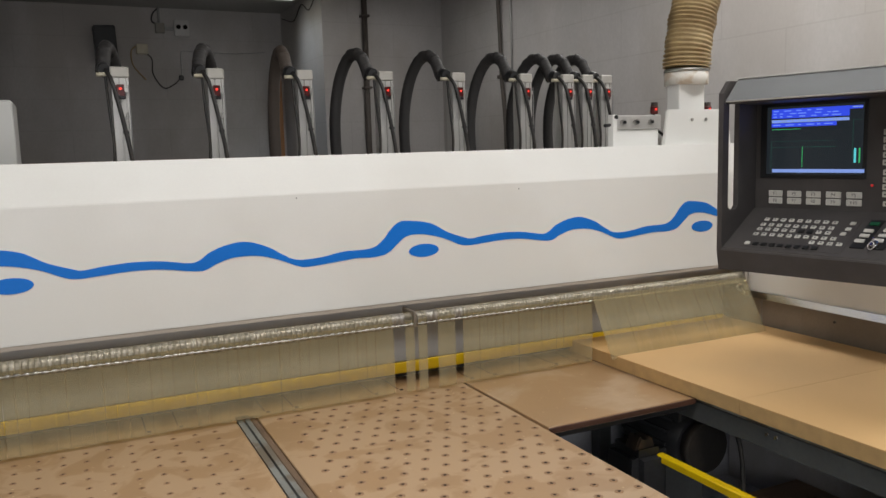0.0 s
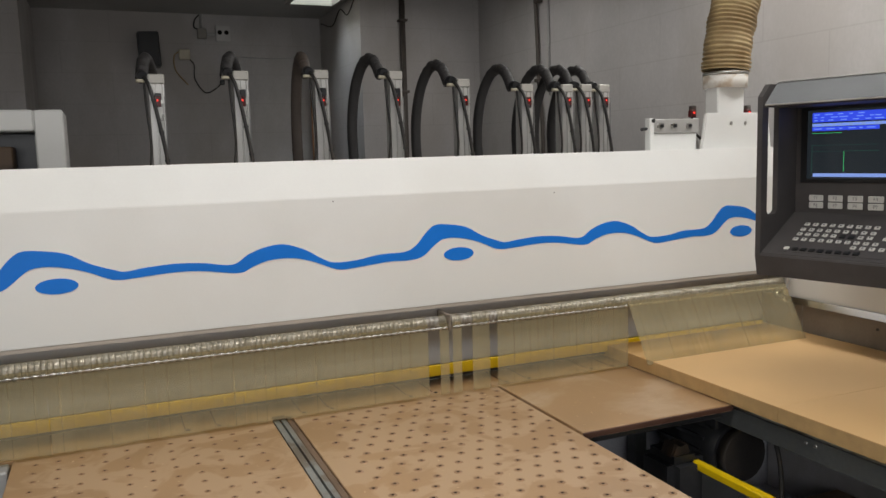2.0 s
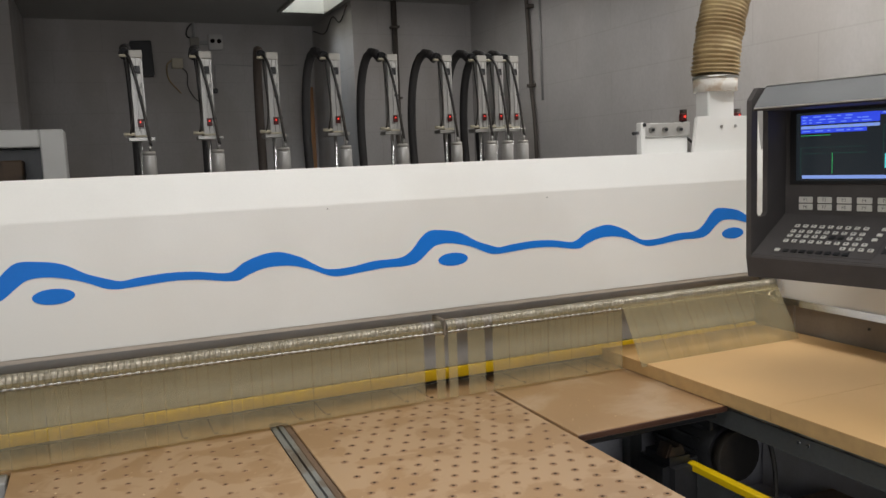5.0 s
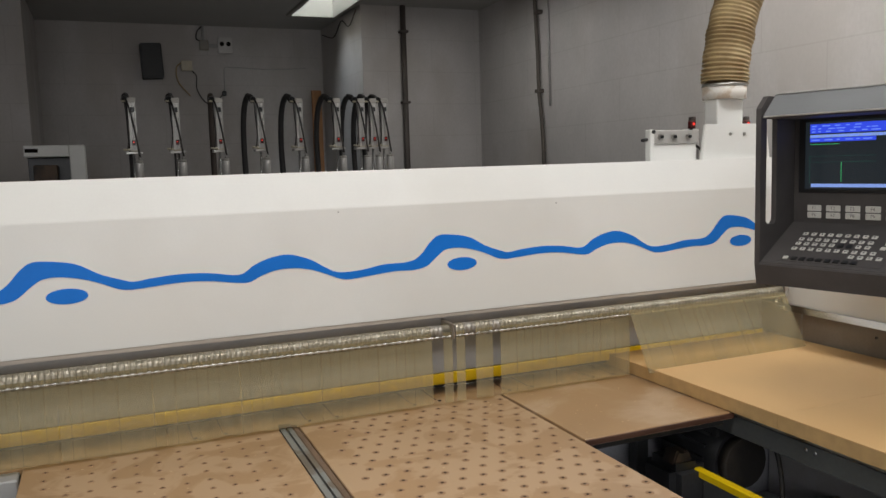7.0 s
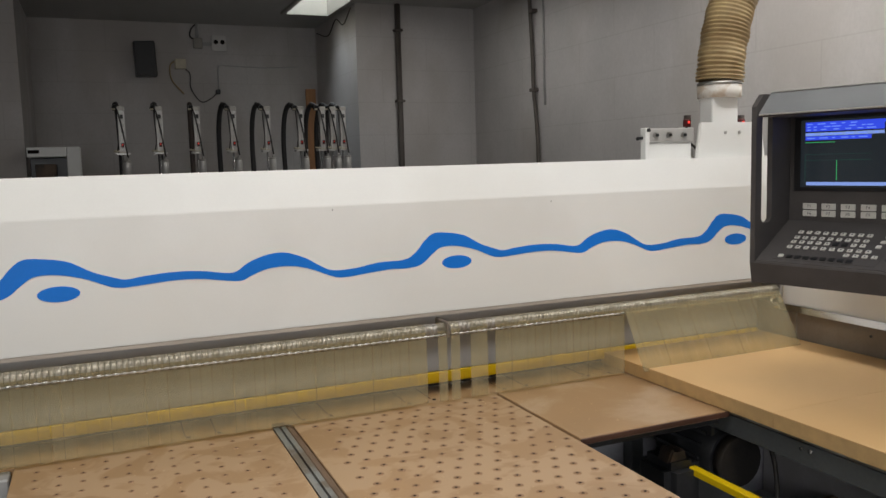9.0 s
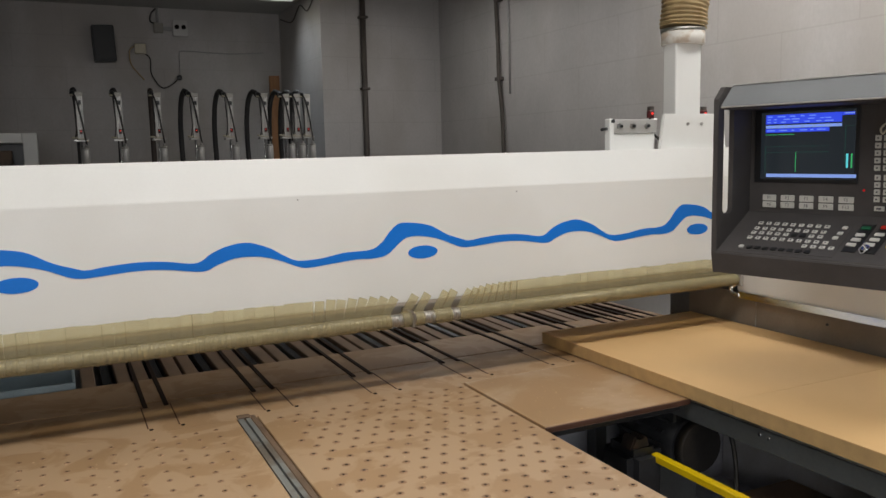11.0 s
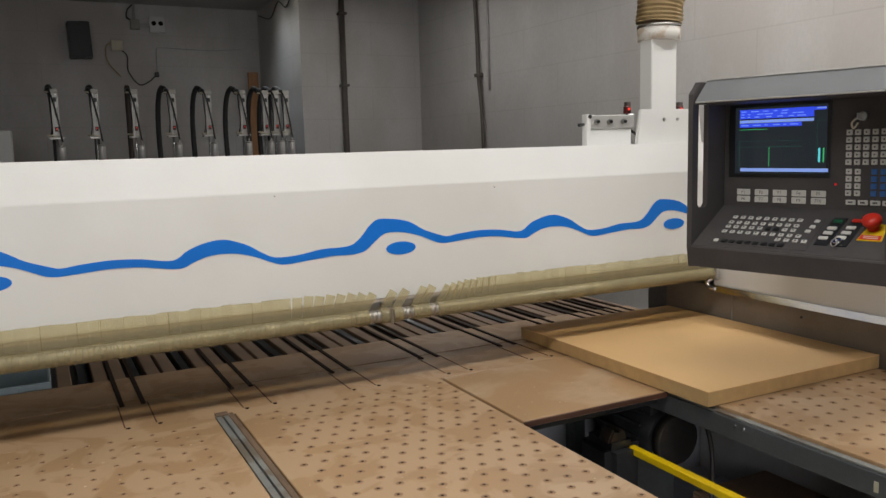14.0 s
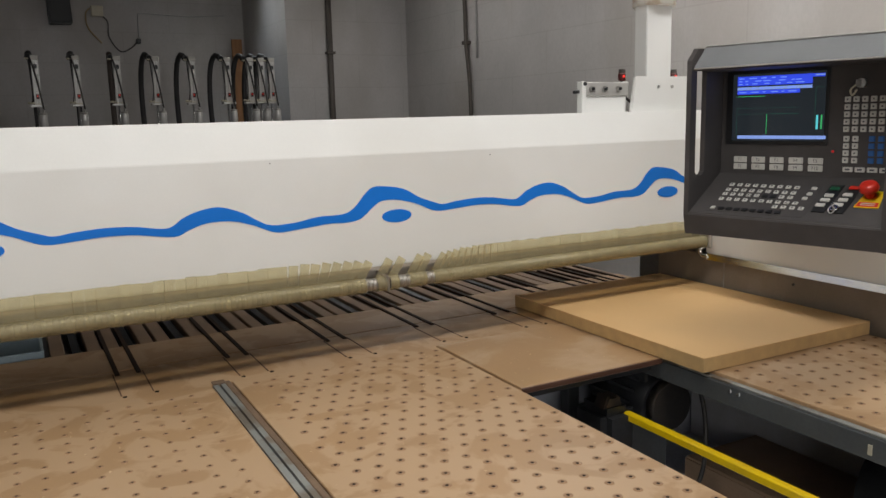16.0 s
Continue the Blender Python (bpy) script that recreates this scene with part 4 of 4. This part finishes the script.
# how far each hose swings aside on its way back, closed and opened
SWAY_LOW = [0.06, 0.09, 0.0, -0.055, -0.056, -0.05, -0.05, -0.05, -0.05]
SWAY_HIGH = [0.03, 0.05, 0.015, -0.045, -0.05, -0.06, -0.055, -0.05, -0.05]


def swung(line, sway):
    """The hose line drawn close to the column, with its rear set over to the side."""
    top = max(p.y for p in line)
    out, far = [], 0.0
    for p in line:
        now = (p.y - 0.03) / (top - 0.03)
        far = max(far, now)
        out.append(Vector((-0.040 + sway * (0.65 * far + 0.35 * now), 0.03 + (p.y - 0.03) * 0.45, p.z)))
    return curve(out[::2], HN + 1)


LEN = sum((b - a).length for a, b in zip(swung(HIGH_LINE, -0.05), swung(HIGH_LINE, -0.05)[1:])) / HN


def hose_mesh(material):
    rad = [0.0180] + [0.0196 + 0.0003 * math.cos(i * math.pi) for i in range(9)] + [0.0180]
    zs = [-0.009] + [LEN * i / 8 for i in range(9)] + [LEN + 0.011]
    return mesh("hose_section", tube_bm([(0, 0, z) for z in zs], 0.02, 14, rad), material)


HOSE, HOSEB = hose_mesh(HOSERUB), hose_mesh(HOSEDUST)


def along(a, b):
    return Matrix.Translation(a) @ (b - a).to_track_quat("Z", "Y").to_matrix().to_4x4()


RISE = [(1.85, 2.58), (1.84, 2.5), (1.82, 2.42), (1.84, 2.44), (1.85, 2.65), (2.0, 3.05), (2.0, 3.08), (1.98, 2.82), (2.0, 3.22)]
CLAMPS = []
for i, x in enumerate(CL_X):
    c = thing("gripping_clamp", "silver pneumatic clamp column with a black hose", "clamp", pose(x, 2.7, 0), "clamps on the carriage")
    col = part("column", COLUMN, None, c)
    for me in (CAP, FOOT, FOOTB, SENSOR, WIRE, CABLE, CABLE2, ELBOW, UNION, BRASS, TANK, TANKCAP, NIPPLE, *TIES):
        part(me.name.split(".")[0], me, None, col)
    part("rod", ROD, None, c, "", pose(-0.006, 0, 0))
    for me in (TONGS, MAST, LAMPARM, LAMPTAB):
        part(me.name.split(".")[0], me, None, c)
    lb = part("lamp_body", LAMPB, None, c, "dark red switch body")
    part("lamp", LAMPG, None, lb, "glowing red lamp")
    sections = [part("hose_section", HOSEB if i == 2 else HOSE, None, c) for k in range(HN)]
    CLAMPS.append((c, col, sections, x, RISE[i], swung(LOW_LINE, SWAY_LOW[i]), swung(HIGH_LINE, SWAY_HIGH[i])))

# ---------------- control console ----------------
K = thing("control_console", "charcoal control console with screen, keypads and grey hood", "control console", pose(1.531, 1.272, 1.356, 0, 0, -76.1))
L, R, FRONT = -0.376, 0.068, -0.094
FACE = Matrix.Translation((0.0214, -0.0575, 0.0058)) @ Matrix.Scale(0.9667, 4)
part("back_box", box_bm((L + 0.012, 0.055, -0.10), (R - 0.012, 0.20, 0.285), 0.006), CONSOLE, K)
pl = part("panel", box_bm((-0.398, 0.108, 0.0105), (0.035, 0.1173, 0.2826), 0.001), CONSOLE, K, "charcoal front panel", FACE)
side_low = [(0.12, -0.118), (-0.085, -0.118), (FRONT, -0.070), (FRONT, 0.018), (0.12, 0.018)]
for x0, x1 in ((L, L + 0.012), (R - 0.012, R)):
    bm = bmesh.new()
    add_prism(bm, side_low, "x", x0, x1)
    add_prism(bm, [(FRONT, 0.018), (FRONT, 0.262), (-0.070, 0.262), (-0.070, 0.026), (-0.062, 0.018)], "x", x0, x1)
    add_prism(bm, [(-0.036, 0.018), (-0.028, 0.026), (-0.028, 0.262), (0.12, 0.262), (0.12, 0.018)], "x", x0, x1)
    add_prism(bm, [(FRONT, 0.262), (FRONT, 0.279), (-0.066, 0.307), (0.12, 0.307), (0.12, 0.262)], "x", x0, x1)
    part("side_frame", bm, CONSOLE, K)
bm = prism_bm([(-0.097, 0.262), (-0.058, 0.3095), (0.125, 0.3095), (0.125, 0.296), (-0.054, 0.296), (-0.090, 0.262)], "x", L + 0.018, R + 0.001, 0.0012)
for v in bm.verts:
    if v.co.x < -0.3 and v.co.z > 0.29:
        v.co.x += 0.006
part("hood", bm, HOODM, K, "grey enamelled hood")
part("hood_top_edge", box_bm((L + 0.026, -0.061, 0.3090), (R, -0.051, 0.3122), 0.001), SILVER, K)
part("hood_lower_edge", box_bm((L + 0.02, -0.0985, 0.2585), (R - 0.013, -0.0925, 0.2618), 0.0008), SILVER, K, "worn bright hood edge")
part("hood_lining", box_bm((L + 0.0125, -0.088, 0.256), (R - 0.0125, 0.044, 0.2612)), CONSOLE, K)
part("lip", prism_bm([(-0.0945, -0.0705), (-0.0905, -0.0655), (-0.084, -0.0635), (-0.079, -0.112), (-0.085, -0.1185)], "x", L - 0.001, R + 0.001, 0.0015), CONSOLE, K, "charcoal front lip")
part("base", box_bm((L + 0.0125, -0.080, -0.117), (R - 0.0125, 0.054, -0.09), 0.002), CONSOLE, K)
SLOPE = math.degrees(math.atan(0.6))
shelf = part("keyboard_shelf", box_bm((L + 0.0125, -0.1075, -0.012), (R - 0.0125, 0.0535, 0.0), 0.001), CONSOLE, K, "", pose(0, 0, -0.01, SLOPE, 0, 0))
key_mesh = mesh("key", prism_bm([(-0.0056, -0.0050), (0.0056, -0.0050), (0.0056, 0.0050), (-0.0056, 0.0050)], "z", 0.0, 0.0028, 0.0008), KEYW)
keyk_mesh = mesh("key", prism_bm([(-0.0065, -0.0055), (0.0065, -0.0055), (0.0065, 0.0055), (-0.0065, 0.0055)], "z", 0.0, 0.0026, 0.0008), KEYK)
mark_mesh = mesh("print", box_bm((-0.0018, -0.0016, 0.00285), (0.0020, 0.0018, 0.0031)), INK)
well = part("key_well", box_bm((-0.326, -0.098, 0.0), (-0.103, 0.018, 0.0010), 0.0004), CONSOLE, shelf)
SLANT = 1.166
for row, (yy, n) in enumerate(((0.0035, 9), (-0.0139, 9), (-0.0285, 9), (-0.0450, 10), (-0.0595, 11))):
    for i in range(n):
        if (row == 2 and 5 <= i <= 6) or (row == 4 and i < 7):
            continue
        k = part("key", key_mesh, None, shelf, "", pose(-0.3072 + 0.0191 * i, yy * SLANT, 0.0010))
        part("print", mark_mesh, None, k)
for i in range(8):
    part("key", keyk_mesh, None, shelf, "", pose(-0.291 + 0.0188 * i, -0.0755 * SLANT, 0.0010))
for i in range(2):
    part("key", keyk_mesh, None, shelf, "", pose(-0.3072 + 0.0191 * (5 + i), -0.0285 * SLANT, 0.0010))
for xx, yy in ((-0.1168, 0.0037), (-0.1190, -0.0139), (-0.1225, -0.0285), (-0.311, -0.0748)):
    part("key", key_mesh, None, shelf, "", pose(xx, yy * SLANT, 0.0010))
# push buttons, key switch and emergency stop
for x0 in (-0.088, -0.050):
    part("button_strip", prism_bm([(x0 - 0.006, -0.076), (x0 + 0.022, -0.076), (x0 + 0.029, 0.022), (x0 + 0.001, 0.022)], "z", 0.0, 0.002, 0.0005), KEYK, shelf)
for x0, y0, m0 in ((-0.0735, 0.005, GREENP), (-0.0365, 0.010, REDP), (-0.0765, -0.0165, KEYW), (-0.0400, -0.012, KEYW), (-0.0785, -0.0310, KEYW), (-0.0430, -0.0275, KEYW), (-0.0815, -0.0465, KEYW), (-0.0465, -0.0425, KEYW)):
    part("push_button", box_bm((x0 - 0.0095, y0 * SLANT - 0.0052, 0.002), (x0 + 0.0095, y0 * SLANT + 0.0052, 0.0055), 0.001), m0, shelf)
sw = part("key_switch", tube_bm([(-0.0485, -0.066, 0.002), (-0.0485, -0.066, 0.010)], 0.0085, 16), CHROME, shelf, "chrome key switch with a key in it")
part("key_blade", box_bm((-0.0495, -0.071, 0.010), (-0.0475, -0.061, 0.022), 0.0004), CHROME, sw)
part("key_tag", tube_bm(curve([(-0.0485, -0.070, 0.018), (-0.055, -0.078, 0.012), (-0.0485, -0.086, 0.008), (-0.042, -0.078, 0.012), (-0.0485, -0.070, 0.018)], 18), 0.0012, 6), STEEL, sw)
ep = part("warning_plate", prism_bm([(-0.0165, -0.051), (0.0315, -0.051), (0.0255, 0.006), (-0.008, 0.006)], "z", 0.0, 0.0022, 0.0004), YELLOW, shelf, "yellow plate with a red band")
part("red_band", prism_bm([(-0.0135, -0.0485), (0.0285, -0.0485), (0.0270, -0.0340), (-0.0115, -0.0340)], "z", 0.0023, 0.0029), REDP, ep)
for yy in (-0.0385, -0.0440):
    part("print", box_bm((-0.006, yy - 0.0011, 0.0030), (0.022, yy + 0.0011, 0.0033)), KEYW, ep)
es = part("emergency_stop", tube_bm([(0.0035, -0.011, 0.0023), (0.0035, -0.011, 0.016)], 0.0115, 18), REDP, shelf, "red mushroom emergency stop")
part("mushroom", tube_bm([(0.0035, -0.011, z) for z in (0.016, 0.018, 0.025, 0.031, 0.034)], 0.02, 24, [0.0145, 0.0185, 0.019, 0.0165, 0.010]), REDP, es)
# screen
scr = part("screen_bezel", box_bm((-0.385, 0.1045, 0.083), (-0.138, 0.1078, 0.257), 0.001), KEYK, K, "black screen bezel", FACE)
part("screen", box_bm((-0.368, 0.1025, 0.092), (-0.146, 0.1044, 0.250), 0.0004), S_BLACK, scr, "lit screen with blue bars and lines")


def lit(name, x0, z0, x1, z1, m0, lift=0.0):
    part(name, box_bm((x0, 0.1018 - lift, z0), (x1, 0.1024 - lift, z1)), m0, scr)


lit("header", -0.3562, 0.2225, -0.1765, 0.2445, S_BLUE)
lit("header_bar", -0.3562, 0.2125, -0.1765, 0.2195, S_LIGHT)
lit("header", -0.3562, 0.2025, -0.204, 0.2118, S_BLUE)
lit("corner_bar", -0.176, 0.2370, -0.1485, 0.2440, S_BLUE)
lit("corner_bar", -0.170, 0.2400, -0.1485, 0.2425, S_LIGHT, 0.0004)
lit("footer", -0.3525, 0.0965, -0.1410, 0.1045, S_LIGHT)
lit("line", -0.3562, 0.1965, -0.286, 0.1978, S_GREEN)
lit("line", -0.168, 0.2130, -0.1485, 0.2136, S_DIM)
for x0, z0, x1, z1 in ((-0.3562, 0.1690, -0.203, 0.1696), (-0.3562, 0.1550, -0.203, 0.1556), (-0.3562, 0.1050, -0.3556, 0.169), (-0.280, 0.1555, -0.203, 0.1561), (-0.168, 0.1300, -0.1674, 0.2130)):
    lit("line", x0, z0, x1, z1, S_DIM)
lit("line", -0.2812, 0.1090, -0.2800, 0.1550, S_GREEN)
lit("column_bar", -0.1645, 0.1190, -0.1598, 0.1510, S_CYAN)
lit("column_bar", -0.1540, 0.1190, -0.1508, 0.1510, S_GREEN)
rnd = random.Random(11)
for z, x1 in ((0.2385, -0.24), (0.2320, -0.21), (0.2255, -0.20), (0.2150, -0.19), (0.2060, -0.23)):
    x = -0.352
    while x < x1:
        w = rnd.uniform(0.006, 0.02)
        lit("text_bar", x, z, x + w, z + 0.0022, S_TEXT, 0.0004)
        x += w + rnd.uniform(0.003, 0.02)
fk = mesh("function_key", box_bm((-0.0168, -0.004, -0.0073), (0.0168, 0.0, 0.0073), 0.0012), KEYW)
def lettering(words, size):
    """Flat letters that face the front, centred."""
    data = bpy.data.curves.new("print", "FONT")
    data.body, data.size, data.align_x, data.align_y = words, size, "CENTER", "CENTER"
    tmp = bpy.data.objects.new("print", data)
    me = bpy.data.meshes.new_from_object(tmp)
    bpy.data.objects.remove(tmp)
    bpy.data.curves.remove(data)
    me.transform(pose(0, -0.0042, 0, 90, 0, 0))
    me.materials.clear()
    me.materials.append(INK)
    return me


fkp = mesh("print", box_bm((-0.005, -0.0044, -0.002), (0.005, -0.0040, 0.002)), INK)
for i in range(5):
    for z in (0.0463, 0.0296):
        k = part("function_key", fk, None, pl, "", pose(-0.3445 + 0.0456 * i, 0.108, z))
        part("print", lettering("F%d" % (i + 1 if z > 0.04 else i + 6), 0.0105), None, k)
pk = mesh("keypad_key", box_bm((-0.0062, -0.004, -0.0062), (0.0062, 0.0, 0.0062), 0.001), KEYW)
pkb = mesh("keypad_key", box_bm((-0.0062, -0.004, -0.0062), (0.0062, 0.0, 0.0062), 0.001), KEYB)
pkp = mesh("print", box_bm((-0.0018, -0.0044, -0.0018), (0.0018, -0.0040, 0.0018)), INK)
for i in range(5):
    for j in range(5):
        k = part("keypad_key", pk, None, pl, "", pose(-0.0988 + 0.0181 * i, 0.108, 0.184 - 0.0163 * j))
        part("print", pkp, None, k)
for j in range(4):
    for i in range(2):
        k = part("keypad_key", pk, None, pl, "", pose(-0.0970 + 0.0190 * i, 0.108, 0.0978 - 0.0159 * j))
        part("print", pkp, None, k)
        part("keypad_key", pkb, None, pl, "blue key", pose(-0.0436 + 0.0190 * i, 0.108, 0.0978 - 0.0159 * j))
wk = mesh("wide_key", box_bm((-0.0105, -0.004, -0.0055), (0.0105, 0.0, 0.0055), 0.001), KEYW)
for i in range(4):
    k = part("wide_key", wk, None, pl, "", pose(-0.0908 + 0.0258 * i if i < 3 else -0.0138, 0.108, 0.0298))
    part("print", fkp, None, k)
ks = part("key_switch", tube_bm([(-0.070, 0.1078, 0.218), (-0.070, 0.096, 0.218)], 0.010, 16), STEEL, pl, "key switch with a key")
part("key_blade", box_bm((-0.0712, 0.070, 0.211), (-0.0688, 0.096, 0.225), 0.0005), STEEL, ks)
part("key_ring", tube_bm(curve([(-0.070, 0.074, 0.216), (-0.082, 0.074, 0.204), (-0.078, 0.074, 0.192), (-0.069, 0.074, 0.204)], 16), 0.0022, 6), BEIGE, ks)
part("lamp", tube_bm([(-0.125, 0.1078, 0.069), (-0.125, 0.1055, 0.069)], 0.0028, 10), LED, pl, "small red indicator lamp")
part("arm", box_bm((-0.26, 0.201, 0.02), (-0.06, 0.46, 0.20), 0.01), CONSOLE, K)
part("arm_foot", box_bm((-0.24, 0.40, -0.17), (-0.08, 0.459, 0.0195), 0.006), CONSOLE, K)

# ---------------- keyed things ----------------
DRIVE = [(0.0, 2.73), (0.5, 2.825), (1.0, 2.905), (1.5, 2.968), (2.0, 2.985), (3.7, 2.985), (4.0, 3.02), (4.3, 3.13), (5.0, 3.66), (5.6, 4.30), (6.3, 5.02), (6.5, 5.22), (7.0, 5.71), (7.5, 6.20),
         (8.0, 6.48), (8.5, 6.60), (9.0, 6.62), (16.0, 6.62)]


def motions():
    walk(CARRIAGE, [(t, pose(0, y, 0)) for t, y in DRIVE])
    for c, col, sections, x, (t0, t1), low, high in CLAMPS:
        walk(c, [(t, pose(x, y, 0)) for t, y in DRIVE])
        walk(col, [(0, pose(0, 0, -LOW)), (t0, pose(0, 0, -LOW)), (t1, pose(0, 0, 0)), (16, pose(0, 0, 0))])
        for k, s in enumerate(sections):
            lo, hi = along(low[k], low[k + 1]), along(high[k], high[k + 1])
            walk(s, [(0, lo), (t0, lo), (t1, hi), (16, hi)])
    lift = pose(0, 0, 0.137)
    walk(press, [(0, pose(0, 0, 0)), (9.5, pose(0, 0, 0)), (10.5, lift), (16, lift)])
    rows = [(0, 0.0), (9.6, 0.0), (9.8, 0.2), (10.0, 0.45), (10.2, 0.7), (10.4, 0.92), (10.55, 1.0), (16, 1.0)]
    for bands, flaps, flare in CURTAINS:
        for k, band in enumerate(bands):
            walk(band, [(t, piece_pose(*chain(f, flare)[k])) for t, f in rows])
        for fl, x, dy, lean in flaps:
            walk(fl, [(t, Matrix.Translation((0, dy, 0)) @ piece_pose(*chain(f, flare)[NSEG], x, f * lean)) for t, f in rows])
    for rod in RODS:
        walk(rod, [(t, pose(0, RY, RZ, 30 - 200 * f, 0, 0)) for t, f in ((0, 0.0), (9.6, 0.0), (9.9, 0.33), (10.25, 0.67), (10.55, 1.0), (16, 1.0))])
    z = TZ + 0.0018
    rest = pose(1.314, 1.5038, z)
    walk(BOARD_1, [(0, pose(1.314, 2.281, z)), (16, pose(1.314, 2.281, z))])
    walk(BOARD_2, [(0, rest), (11.75, rest), (11.9, pose(1.314, 1.495, z)), (12.0, pose(1.300, 1.462, z, 0, 0, 1)), (12.1, pose(1.267, 1.400, z, 0, 0, 4)), (12.2, pose(1.238, 1.344, z, 0, 0, 6)),
                   (12.3, pose(1.200, 1.285, z, 0, 0, 8)), (12.4, pose(1.176, 1.235, z, 0, 0, 8)), (12.5, pose(1.156, 1.189, z, 0, 0, 8)), (12.6, pose(1.130, 1.110, z, 0, 0, 8)),
                   (12.8, pose(1.12, 0.92, z, 0, 0, 6)), (13.1, pose(1.16, 0.60, z, 0, 0, 3)), (13.4, pose(1.18, 0.50, z)), (16, pose(1.18, 0.50, z))])


motions()
